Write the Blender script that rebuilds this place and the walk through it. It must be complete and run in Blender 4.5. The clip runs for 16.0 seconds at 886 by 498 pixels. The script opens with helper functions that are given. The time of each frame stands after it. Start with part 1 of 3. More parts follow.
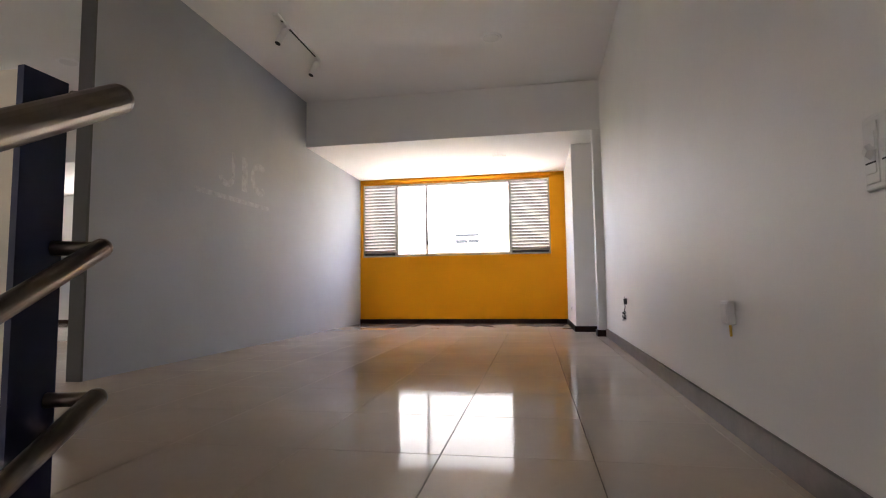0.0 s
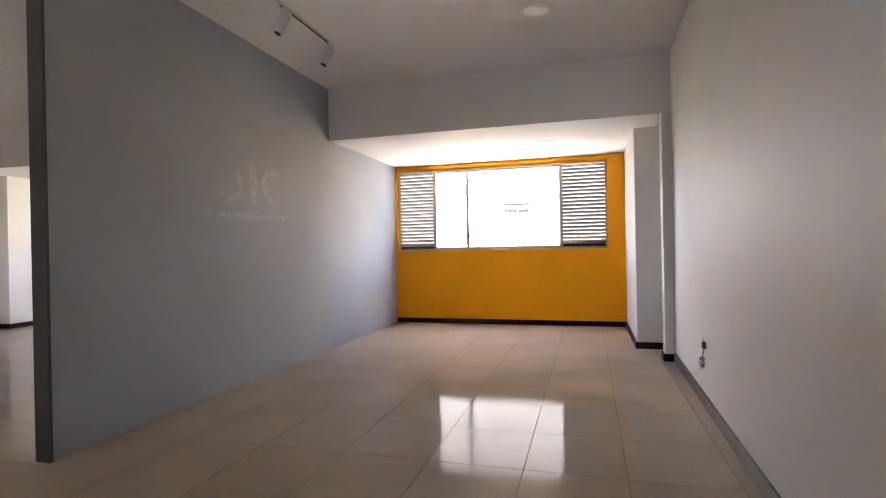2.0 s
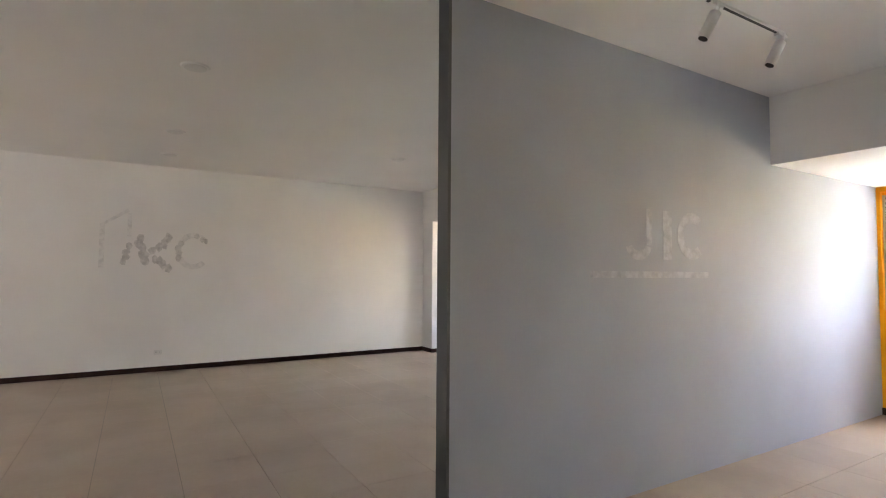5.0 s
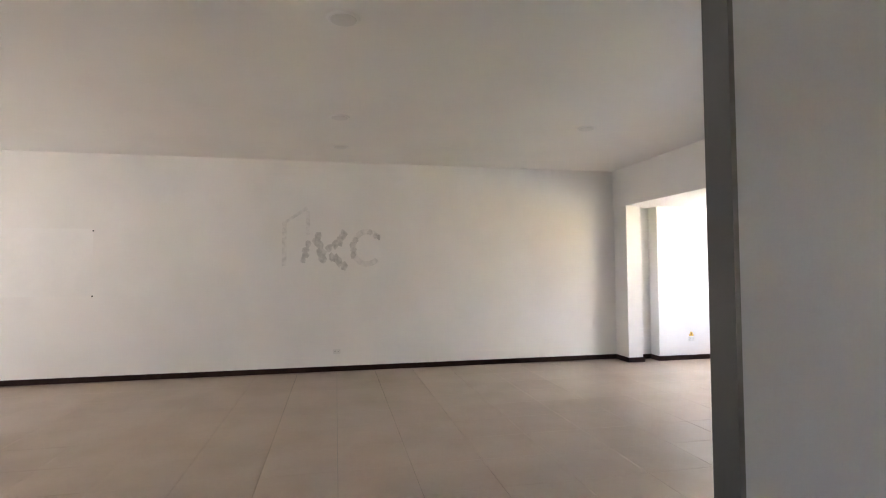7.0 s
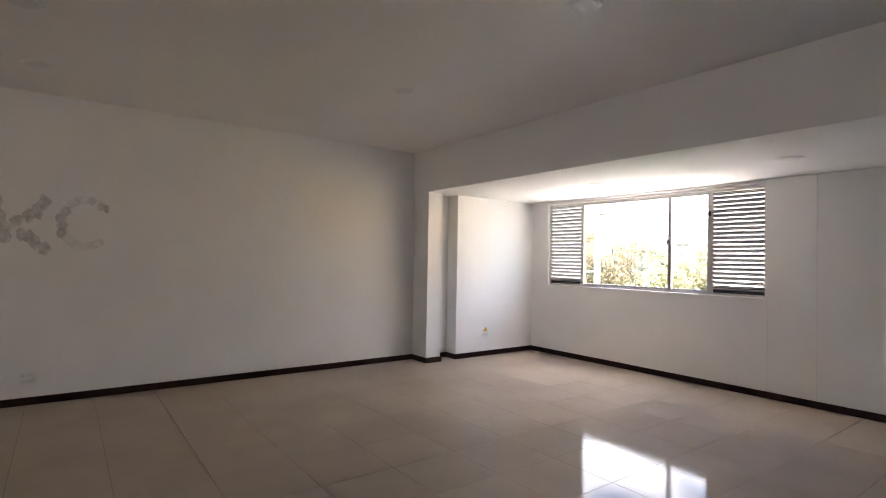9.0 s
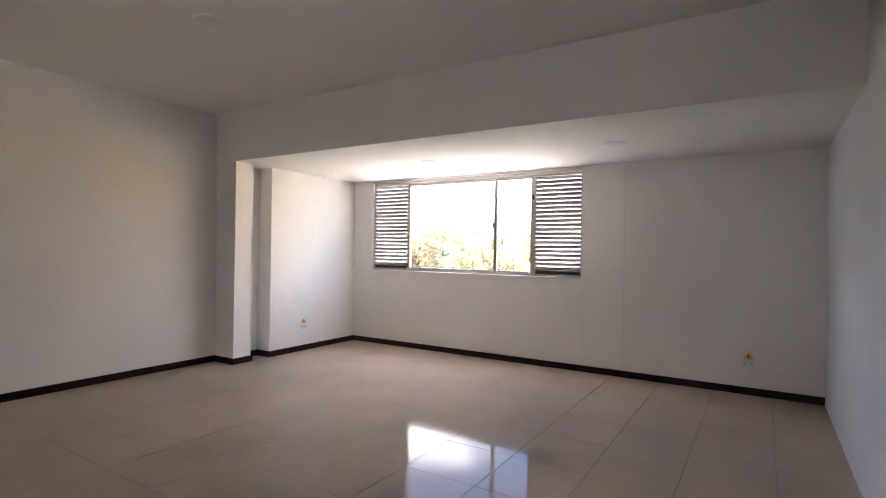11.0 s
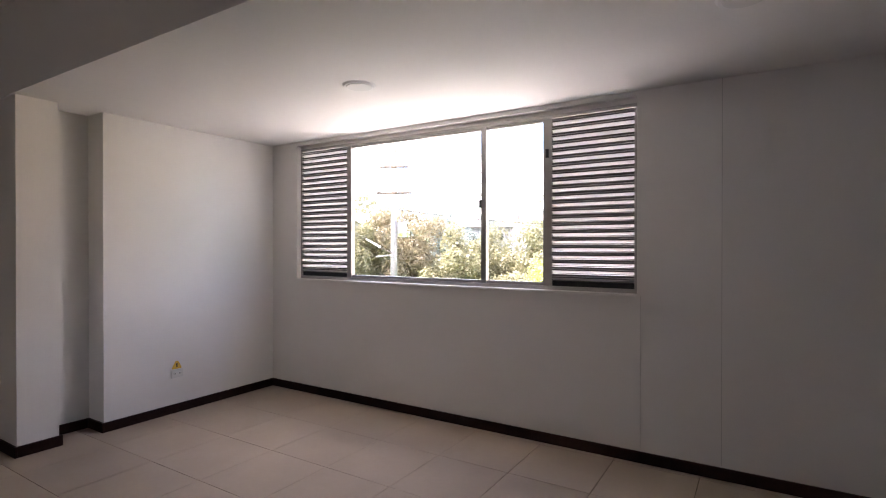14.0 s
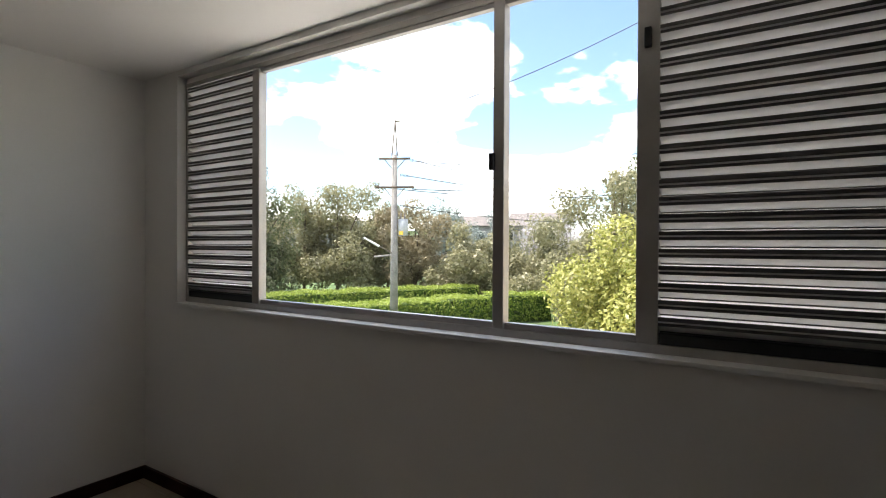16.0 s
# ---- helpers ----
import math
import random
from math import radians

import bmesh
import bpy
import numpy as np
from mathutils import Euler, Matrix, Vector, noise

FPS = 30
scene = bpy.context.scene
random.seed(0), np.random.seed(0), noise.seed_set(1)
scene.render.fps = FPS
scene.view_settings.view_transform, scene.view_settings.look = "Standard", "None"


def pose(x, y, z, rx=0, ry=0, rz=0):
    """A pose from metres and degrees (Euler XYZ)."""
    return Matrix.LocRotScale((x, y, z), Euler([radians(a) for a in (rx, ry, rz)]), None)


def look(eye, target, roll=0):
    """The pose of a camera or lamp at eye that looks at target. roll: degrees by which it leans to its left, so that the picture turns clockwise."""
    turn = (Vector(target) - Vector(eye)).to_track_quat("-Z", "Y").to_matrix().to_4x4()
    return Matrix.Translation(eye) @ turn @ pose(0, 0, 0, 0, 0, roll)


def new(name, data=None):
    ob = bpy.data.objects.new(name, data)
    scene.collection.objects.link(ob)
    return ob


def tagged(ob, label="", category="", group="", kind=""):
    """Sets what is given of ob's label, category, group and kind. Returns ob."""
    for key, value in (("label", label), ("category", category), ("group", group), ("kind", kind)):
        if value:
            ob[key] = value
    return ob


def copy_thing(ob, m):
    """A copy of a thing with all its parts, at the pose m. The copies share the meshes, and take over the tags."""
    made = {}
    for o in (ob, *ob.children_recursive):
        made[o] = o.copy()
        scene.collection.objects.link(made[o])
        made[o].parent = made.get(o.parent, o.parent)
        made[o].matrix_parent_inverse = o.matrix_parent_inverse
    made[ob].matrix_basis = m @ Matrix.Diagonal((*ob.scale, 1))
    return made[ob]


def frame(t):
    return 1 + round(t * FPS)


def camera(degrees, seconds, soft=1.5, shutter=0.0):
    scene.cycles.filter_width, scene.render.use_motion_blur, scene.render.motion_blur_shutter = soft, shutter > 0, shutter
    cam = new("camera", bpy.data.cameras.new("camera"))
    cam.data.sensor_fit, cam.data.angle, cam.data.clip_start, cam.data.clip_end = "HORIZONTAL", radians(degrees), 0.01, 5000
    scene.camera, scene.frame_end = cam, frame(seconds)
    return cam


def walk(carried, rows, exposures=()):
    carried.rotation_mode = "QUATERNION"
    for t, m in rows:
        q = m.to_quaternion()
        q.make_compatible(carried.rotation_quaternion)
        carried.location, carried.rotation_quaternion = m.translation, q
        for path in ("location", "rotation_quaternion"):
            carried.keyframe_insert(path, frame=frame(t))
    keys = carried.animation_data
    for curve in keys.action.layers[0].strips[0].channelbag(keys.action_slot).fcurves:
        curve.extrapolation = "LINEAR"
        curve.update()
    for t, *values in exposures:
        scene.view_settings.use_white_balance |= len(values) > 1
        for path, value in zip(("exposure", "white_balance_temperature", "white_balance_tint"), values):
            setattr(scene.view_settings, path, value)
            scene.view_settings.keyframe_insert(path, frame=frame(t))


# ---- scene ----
cam = camera(81.5, 16.0, soft=1.1)
PATH = [
    (0, (0.851, -0.1, 0.63), (0.507, 1.864, 0.784), -0.7),
    (0.5, (0.875, 0.125, 0.803), (0.471, 2.083, 0.861), -0.8),
    (1, (0.825, 0.367, 0.986), (0.358, 2.312, 0.997), -0.8),
    (1.5, (0.821, 0.589, 1.114), (0.327, 2.527, 1.105), -1.0),
    (2, (0.863, 0.731, 1.28), (0.321, 2.656, 1.275), -1.1),
    (2.5, (0.769, 0.914, 1.405), (0.165, 2.819, 1.486), -1.1),
    (3, (0.662, 1.055, 1.533), (-0.035, 2.927, 1.622), -1.1),
    (3.5, (0.72, 1.253, 1.575), (-0.173, 3.04, 1.668), -0.9),
    (4, (0.666, 1.301, 1.678), (-0.549, 2.886, 1.78), -0.4),
    (4.5, (0.473, 1.411, 1.662), (-0.981, 2.781, 1.756), -0.1),
    (5, (0.259, 1.523, 1.632), (-1.456, 2.549, 1.725), 0.4),
    (5.2, (0.181, 1.544, 1.592), (-1.635, 2.378, 1.688), 0.6),
    (7.3, (-1.114, 1.914, 1.623), (-3.078, 2.287, 1.679), 0.2),
    (7.5, (-1.241, 1.949, 1.628), (-3.21, 2.301, 1.668), 0.6),
    (8, (-1.624, 2.048, 1.643), (-3.584, 2.442, 1.683), 0.4),
    (8.5, (-1.994, 2.083, 1.63), (-3.854, 2.82, 1.668), 0.7),
    (9, (-2.296, 2.164, 1.63), (-3.905, 3.351, 1.671), 1.0),
    (9.5, (-2.523, 2.151, 1.617), (-3.766, 3.718, 1.646), 1.0),
    (10, (-2.63, 2.067, 1.54), (-3.758, 3.718, 1.566), 0.9),
    (10.2, (-2.685, 2.082, 1.537), (-3.791, 3.748, 1.561), 0.9),
    (12.3, (-3.646, 3.629, 1.621), (-4.661, 5.351, 1.607), 0.5),
    (12.5, (-3.717, 3.807, 1.59), (-4.718, 5.539, 1.58), 0.4),
    (13, (-3.889, 4.222, 1.571), (-4.879, 5.959, 1.562), 0.3),
    (13.5, (-4.109, 4.692, 1.584), (-5.142, 6.405, 1.577), 0.2),
    (14, (-4.263, 5.23, 1.567), (-5.322, 6.927, 1.557), 0.0),
    (14.5, (-4.56, 5.7, 1.565), (-5.619, 7.397, 1.551), -0.1),
    (15, (-4.872, 6.212, 1.58), (-5.925, 7.912, 1.567), -0.1),
    (15.5, (-5.082, 6.748, 1.591), (-6.143, 8.444, 1.58), -0.3),
    (16, (-5.37, 7.303, 1.59), (-6.455, 8.983, 1.576), 0.3),
]
walk(cam, [(t, look(e, g, r)) for t, e, g, r in PATH],
     [(0, 4.05, 6700, 21), (1.5, 4.05, 6700, 21), (3.5, 4.1, 6700, 21), (4.3, 4.25, 6600, 19), (5, 4.75, 6550, 16), (7.5, 4.97, 6500, 17), (8.0, 4.45, 6600, 18), (8.5, 4.1, 6650, 20),
      (9, 3.95, 6700, 20), (10.2, 4.0, 6800, 21), (12.5, 3.4, 6700, 27), (14.5, 2.5, 6700, 25), (15.2, 1.85, 6800, 20), (16, 1.33, 6850, 13)])

# ---- sky and sun ----
SUN_EL, SUN_AZ = 63.0, 250.0    # azimuth clockwise from +y
world = bpy.data.worlds.new("sky")
scene.world = world
world.use_nodes = True
wn, wl = world.node_tree.nodes, world.node_tree.links
wn.clear()
w_out, w_bg, w_sky = wn.new("ShaderNodeOutputWorld"), wn.new("ShaderNodeBackground"), wn.new("ShaderNodeTexSky")
w_sky.sky_type, w_sky.sun_disc = "NISHITA", False
w_sky.dust_density, w_sky.ozone_density = 0.2, 3.0
w_sky.sun_elevation, w_sky.sun_rotation = radians(SUN_EL), radians(SUN_AZ)
w_geo, w_map, w_noise, w_ramp, w_mix = (wn.new("ShaderNodeTexCoord"), wn.new("ShaderNodeMapping"), wn.new("ShaderNodeTexNoise"),
                                        wn.new("ShaderNodeValToRGB"), wn.new("ShaderNodeMixRGB"))
w_map.inputs["Scale"].default_value = (1.0, 1.0, 2.2)
w_map.inputs["Location"].default_value = (0.35, 0.2, 0.1)
w_noise.inputs["Scale"].default_value, w_noise.inputs["Detail"].default_value = 3.4, 7
w_noise.inputs["Roughness"].default_value = 0.52
w_ramp.color_ramp.elements[0].position, w_ramp.color_ramp.elements[1].position = 0.495, 0.64
w_mix.inputs["Color2"].default_value = (19.0, 19.0, 19.4, 1)
wl.new(w_geo.outputs["Generated"], w_map.inputs["Vector"])
wl.new(w_map.outputs["Vector"], w_noise.inputs["Vector"])
wl.new(w_noise.outputs["Fac"], w_ramp.inputs["Fac"])
wl.new(w_ramp.outputs["Color"], w_mix.inputs["Fac"])
wl.new(w_sky.outputs["Color"], w_mix.inputs["Color1"])
wl.new(w_mix.outputs["Color"], w_bg.inputs["Color"])
w_bg.inputs["Strength"].default_value = 0.145
wl.new(w_bg.outputs["Background"], w_out.inputs["Surface"])

sun_data = bpy.data.lights.new("sun", "SUN")
sun_data.energy, sun_data.angle, sun_data.color = 5.0, radians(0.53), (1.0, 0.95, 0.87)
sun = new("sun", sun_data)
_a, _e = radians(SUN_AZ), radians(SUN_EL)
sun.matrix_world = look((0, 0, 40), (-40 * math.sin(_a) * math.cos(_e), -40 * math.cos(_a) * math.cos(_e), 40 - 40 * math.sin(_e)))

# area lamps standing in for daylight of the two wide rear window openings
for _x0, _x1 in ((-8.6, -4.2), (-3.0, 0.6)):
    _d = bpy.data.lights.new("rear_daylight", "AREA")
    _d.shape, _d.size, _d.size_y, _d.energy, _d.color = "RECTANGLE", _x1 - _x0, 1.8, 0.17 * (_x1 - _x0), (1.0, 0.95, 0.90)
    # set in unseen openings and tilted up to brighten the ceiling
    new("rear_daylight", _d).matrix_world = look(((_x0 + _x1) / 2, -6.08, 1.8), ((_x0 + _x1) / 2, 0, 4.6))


# ---- materials ----
def mat(name, color, rough=0.6, metal=0.0, vary=0.08, scale=3.0, grain=60.0, bump=0.05, spec=0.5, tint=None, coat=0.0,
        per_object=0.0, rough_vary=0.1, trans=0.0):
    """Two scales of colour variation, fine relief, uneven gloss."""
    m = bpy.data.materials.new(name)
    m.use_nodes = True
    n, l = m.node_tree.nodes, m.node_tree.links
    b = n["Principled BSDF"]
    b.inputs["Metallic"].default_value = metal
    b.inputs["Specular IOR Level"].default_value = spec
    b.inputs["Coat Weight"].default_value = coat
    b.inputs["Transmission Weight"].default_value = trans
    co = n.new("ShaderNodeTexCoord")
    big, small = n.new("ShaderNodeTexNoise"), n.new("ShaderNodeTexNoise")
    big.inputs["Scale"].default_value, big.inputs["Detail"].default_value = scale, 5
    small.inputs["Scale"].default_value, small.inputs["Detail"].default_value = grain, 3
    geo = n.new("ShaderNodeNewGeometry")
    for x in (big, small):
        l.new(geo.outputs["Position"], x.inputs["Vector"])
    mix = n.new("ShaderNodeMixRGB")
    dark = tint or tuple(c * (1 - 2.2 * vary) for c in color)
    mix.inputs["Color1"].default_value = (*dark, 1)
    mix.inputs["Color2"].default_value = (*[min(1, c * (1 + vary)) for c in color], 1)
    ramp = n.new("ShaderNodeMapRange")
    ramp.inputs["From Min"].default_value, ramp.inputs["From Max"].default_value = 0.3, 0.62
    l.new(big.outputs["Fac"], ramp.inputs["Value"])
    l.new(ramp.outputs["Result"], mix.inputs["Fac"])
    hue = n.new("ShaderNodeHueSaturation")
    l.new(mix.outputs["Color"], hue.inputs["Color"])
    val = n.new("ShaderNodeMapRange")
    val.inputs["To Min"].default_value, val.inputs["To Max"].default_value = 1 - vary, 1 + vary
    l.new(small.outputs["Fac"], val.inputs["Value"])
    if per_object:
        info, add = n.new("ShaderNodeObjectInfo"), n.new("ShaderNodeMath")
        ob_r = n.new("ShaderNodeMapRange")
        ob_r.inputs["To Min"].default_value, ob_r.inputs["To Max"].default_value = -per_object, per_object
        l.new(info.outputs["Random"], ob_r.inputs["Value"])
        l.new(val.outputs["Result"], add.inputs[0])
        l.new(ob_r.outputs["Result"], add.inputs[1])
        l.new(add.outputs["Value"], hue.inputs["Value"])
    else:
        l.new(val.outputs["Result"], hue.inputs["Value"])
    l.new(hue.outputs["Color"], b.inputs["Base Color"])
    rr = n.new("ShaderNodeMapRange")
    rr.inputs["To Min"].default_value, rr.inputs["To Max"].default_value = max(0.0, rough * (1 - rough_vary)), min(1, rough * (1 + rough_vary))
    l.new(big.outputs["Fac"], rr.inputs["Value"])
    l.new(rr.outputs["Result"], b.inputs["Roughness"])
    if bump:
        bp = n.new("ShaderNodeBump")
        bp.inputs["Strength"].default_value, bp.inputs["Distance"].default_value = bump, 0.004
        l.new(small.outputs["Fac"], bp.inputs["Height"])
        l.new(bp.outputs["Normal"], b.inputs["Normal"])
    return m


def leaf_mat(name, c1, c2):
    """Leaves: each its own shade, some light passes through."""
    m = bpy.data.materials.new(name)
    m.use_nodes = True
    n, l = m.node_tree.nodes, m.node_tree.links
    b = n["Principled BSDF"]
    geo, mix = n.new("ShaderNodeNewGeometry"), n.new("ShaderNodeMixRGB")
    mix.inputs["Color1"].default_value, mix.inputs["Color2"].default_value = (*c1, 1), (*c2, 1)
    l.new(geo.outputs["Random Per Island"], mix.inputs["Fac"])
    l.new(mix.outputs["Color"], b.inputs["Base Color"])
    b.inputs["Roughness"].default_value = 0.5
    tr, ms = n.new("ShaderNodeBsdfTranslucent"), n.new("ShaderNodeMixShader")
    l.new(mix.outputs["Color"], tr.inputs["Color"])
    ms.inputs["Fac"].default_value = 0.4
    l.new(b.outputs["BSDF"], ms.inputs[1])
    l.new(tr.outputs["BSDF"], ms.inputs[2])
    l.new(ms.outputs["Shader"], n["Material Output"].inputs["Surface"])
    return m


M_WHITE = mat("white_wall_paint", (0.80, 0.78, 0.75), 0.55, vary=0.022, scale=0.9, grain=90, bump=0.08)
M_CEIL = mat("ceiling_paint", (0.82, 0.80, 0.77), 0.75, vary=0.015, scale=0.7, grain=70, bump=0.06)
M_GREY = mat("grey_wall_paint", (0.37, 0.385, 0.42), 0.66, spec=0.35, vary=0.03, scale=1.2, grain=80, bump=0.06)
M_GREYD = mat("grey_edge_paint", (0.085, 0.085, 0.08), 0.6, vary=0.04, scale=2, grain=80)
M_YELLOW = mat("yellow_wall_paint", (0.88, 0.365, 0.002), 0.65, spec=0.25, vary=0.03, scale=1.1, grain=85, bump=0.08)
M_BLUE = mat("navy_blue_paint", (0.004, 0.008, 0.04), 0.5, vary=0.05, scale=3)
M_CREAM = mat("cream_paint", (0.72, 0.66, 0.52), 0.6, vary=0.03)
M_TILE = mat("polished_porcelain", (0.44, 0.355, 0.28), 0.08, vary=0.03, scale=1.6, grain=26, bump=0.0, per_object=0.015, rough_vary=0.5, spec=0.045)
M_GROUT = mat("grout", (0.25, 0.21, 0.18), 0.9, vary=0.1, scale=5)
M_BASE = mat("dark_red_wood", (0.03, 0.012, 0.008), 0.5, spec=0.2, vary=0.15, scale=6, grain=45, bump=0.08)
M_DUST = mat("dusty_brown_wood", (0.16, 0.125, 0.11), 0.45, vary=0.12, scale=5, grain=45, bump=0.08)
M_ALU = mat("aluminium_frame", (0.42, 0.40, 0.38), 0.42, metal=0.7, vary=0.05, scale=6)
M_SLAT = mat("white_louvre_sheet", (0.74, 0.73, 0.72), 0.4, vary=0.03, scale=4, per_object=0.04, bump=0.02)
# dark colour for the backlit shade on the louvre lips
M_LIP_SHADE = mat("louvre_lip_shade", (0.09, 0.087, 0.083), 0.5, vary=0.08)
M_DARK = mat("black_rubber", (0.02, 0.02, 0.02), 0.5, vary=0.1)
M_STEEL = mat("brushed_steel", (0.17, 0.14, 0.11), 0.42, metal=0.9, vary=0.06, scale=8, grain=120)
M_PLASTIC = mat("white_plastic", (0.70, 0.69, 0.66), 0.35, vary=0.02)
M_LAMP = mat("lamp_white_paint", (0.80, 0.79, 0.77), 0.4, vary=0.02)
M_WARN = mat("yellow_sticker", (0.75, 0.48, 0.06), 0.5, vary=0.05)
M_GHOST = mat("glossy_old_glue", (0.40, 0.412, 0.44), 0.45, vary=0.09, scale=14, grain=60)
M_GHOST2 = mat("bare_plaster_patch", (0.62, 0.60, 0.575), 0.7, vary=0.10, scale=16, grain=50)
M_GHOST3 = mat("faint_wall_stain", (0.735, 0.715, 0.69), 0.6, vary=0.06, scale=16, grain=50)
M_LINE = mat("hairline_crack", (0.60, 0.58, 0.56), 0.8, vary=0.05)
M_STONE = mat("stair_granite", (0.22, 0.20, 0.19), 0.3, vary=0.15, scale=20, grain=150)
M_GRASS = mat("grass_ground", (0.07, 0.12, 0.03), 0.9, vary=0.3, scale=0.6, grain=9, bump=0.6)
M_ASPH = mat("asphalt", (0.055, 0.055, 0.057), 0.9, vary=0.15, scale=1, grain=40)
M_CONC = mat("concrete_pole", (0.23, 0.22, 0.21), 0.8, vary=0.12, scale=3, grain=30)
# road and pavement colours lightened so that they reflect sun indoors
M_ROAD = mat("pale_bounce_road", (0.42, 0.41, 0.39), 0.85, vary=0.1, scale=0.8, grain=30)
M_PAVE = mat("pale_bounce_pavement", (0.62, 0.60, 0.56), 0.85, vary=0.08, scale=1.5, grain=30)
M_FAC = mat("white_facade", (0.66, 0.635, 0.60), 0.8, vary=0.05, scale=0.6, grain=12, bump=0.2)
M_FACC = mat("cream_facade", (0.70, 0.52, 0.28), 0.8, vary=0.05, scale=0.6, grain=12)
M_OLDW = mat("weathered_house_wall", (0.30, 0.29, 0.28), 0.8, vary=0.15, scale=1, grain=10)
M_ROOF = mat("grey_roof", (0.16, 0.14, 0.13), 0.8, vary=0.2, scale=2, grain=12)
M_BARK = mat("bark", (0.12, 0.09, 0.065), 0.9, vary=0.25, scale=4, grain=25, bump=0.8)
M_GLASSD = mat("dark_far_glass", (0.03, 0.035, 0.04), 0.08, vary=0.1)
M_GREYBOX = mat("transformer_grey", (0.40, 0.42, 0.43), 0.5, vary=0.06)
L_DARK = leaf_mat("leaf_dark", (0.106, 0.124, 0.0575), (0.221, 0.23, 0.124))
L_OLIVE = leaf_mat("leaf_olive", (0.195, 0.195, 0.0972), (0.372, 0.345, 0.212))
L_BROWN = leaf_mat("leaf_brown", (0.221, 0.186, 0.106), (0.372, 0.319, 0.212))
L_BLUE = leaf_mat("leaf_bluegreen", (0.142, 0.177, 0.151), (0.354, 0.398, 0.38))
L_BRIGHT = leaf_mat("leaf_bright", (0.177, 0.203, 0.0309), (0.53, 0.512, 0.177))
L_HEDGE = leaf_mat("leaf_hedge", (0.19, 0.25, 0.035), (0.42, 0.50, 0.12))
L_PINK = leaf_mat("leaf_blossom", (0.3, 0.29, 0.28), (0.65, 0.6, 0.63))

M_PANE = bpy.data.materials.new("window_glass")
M_PANE.use_nodes = True
_n, _l = M_PANE.node_tree.nodes, M_PANE.node_tree.links
_tr, _gl, _mx, _fr = _n.new("ShaderNodeBsdfTransparent"), _n.new("ShaderNodeBsdfGlossy"), _n.new("ShaderNodeMixShader"), _n.new("ShaderNodeLayerWeight")
_tr.inputs["Color"].default_value = (0.97, 0.98, 0.975, 1)
_gl.inputs["Roughness"].default_value = 0.01
_pw, _ma = _n.new("ShaderNodeMath"), _n.new("ShaderNodeMath")
_pw.operation, _ma.operation = "POWER", "MULTIPLY_ADD"
_pw.inputs[1].default_value, _ma.inputs[1].default_value, _ma.inputs[2].default_value = 5.0, 0.45, 0.02
_l.new(_fr.outputs["Facing"], _pw.inputs[0])
_l.new(_pw.outputs["Value"], _ma.inputs[0])
_l.new(_ma.outputs["Value"], _mx.inputs["Fac"])
_l.new(_tr.outputs["BSDF"], _mx.inputs[1])
_l.new(_gl.outputs["BSDF"], _mx.inputs[2])
_l.new(_mx.outputs["Shader"], _n["Material Output"].inputs["Surface"])


# ---- building helpers ----
def box(bm, x0, x1, y0, y1, z0, z1, bevel=0.0):
    vs = [bm.verts.new((x, y, z)) for x in (x0, x1) for y in (y0, y1) for z in (z0, z1)]
    fs = [bm.faces.new([vs[i] for i in f]) for f in
          ((0, 1, 3, 2), (4, 6, 7, 5), (0, 4, 5, 1), (2, 3, 7, 6), (0, 2, 6, 4), (1, 5, 7, 3))]
    if bevel:
        es = {e for f in fs for e in f.edges}
        bmesh.ops.bevel(bm, geom=list(es), offset=bevel, segments=2, affect="EDGES", profile=0.5)
    return bm


def cube(x0, x1, y0, y1, z0, z1, bevel=0.0):
    return box(bmesh.new(), x0, x1, y0, y1, z0, z1, bevel)


def prism(bm, pts, z0, z1):
    """A right prism over a plan outline."""
    lo, hi = [bm.verts.new((x, y, z0)) for x, y in pts], [bm.verts.new((x, y, z1)) for x, y in pts]
    k = len(pts)
    bm.faces.new(lo[::-1]), bm.faces.new(hi)
    for i in range(k):
        bm.faces.new((lo[i], lo[(i + 1) % k], hi[(i + 1) % k], hi[i]))
    return bm


def rod(bm, a, b, r0, r1=None, seg=12):
    a, b = Vector(a), Vector(b)
    r1 = r0 if r1 is None else r1
    m = Matrix.Translation((a + b) / 2) @ (b - a).to_track_quat("Z", "Y").to_matrix().to_4x4()
    bmesh.ops.create_cone(bm, cap_ends=True, segments=seg, radius1=r0, radius2=r1, depth=(b - a).length, matrix=m)
    return bm


def tube(bm, pts, r, seg=10):
    for a, b in zip(pts, pts[1:]):
        rod(bm, a, b, r, r, seg)
    for p in pts[1:-1]:
        bmesh.ops.create_uvsphere(bm, u_segments=seg, v_segments=8, radius=r, matrix=Matrix.Translation(p))
    return bm


def part(name, bm, material, parent=None, label="", smooth=False):
    me = bpy.data.meshes.new(name)
    bmesh.ops.recalc_face_normals(bm, faces=bm.faces)
    bm.to_mesh(me)
    bm.free()
    if smooth:
        for p in me.polygons:
            p.use_smooth = len(p.vertices) == 4
    me.materials.append(material)
    ob = new(name, me)
    ob.parent = parent
    return tagged(ob, label)


def share(name, ob, parent, at):
    """Another piece on the same mesh."""
    o = new(name, ob.data)
    o.parent, o.location = parent, at
    return o


def thing(name, at, label, category, group=""):
    e = new(name)
    e.empty_display_size = 0.1
    e.location = at
    return tagged(e, label, category, group)


def structure(name, bm, material, label=""):
    return tagged(part(name, bm, material, None, label), kind="structure")


# ---- the two rooms ----
XL, XP0, XP1 = -9.36, -2.455, -2.345        # white wall; the dividing wall's two faces
YW, YB, ZC, ZS = 9.145, 6.765, 3.36, 2.695    # window wall, beam front, ceiling, soffit
YR = -6.0                                  # rear wall
WT = 0.17


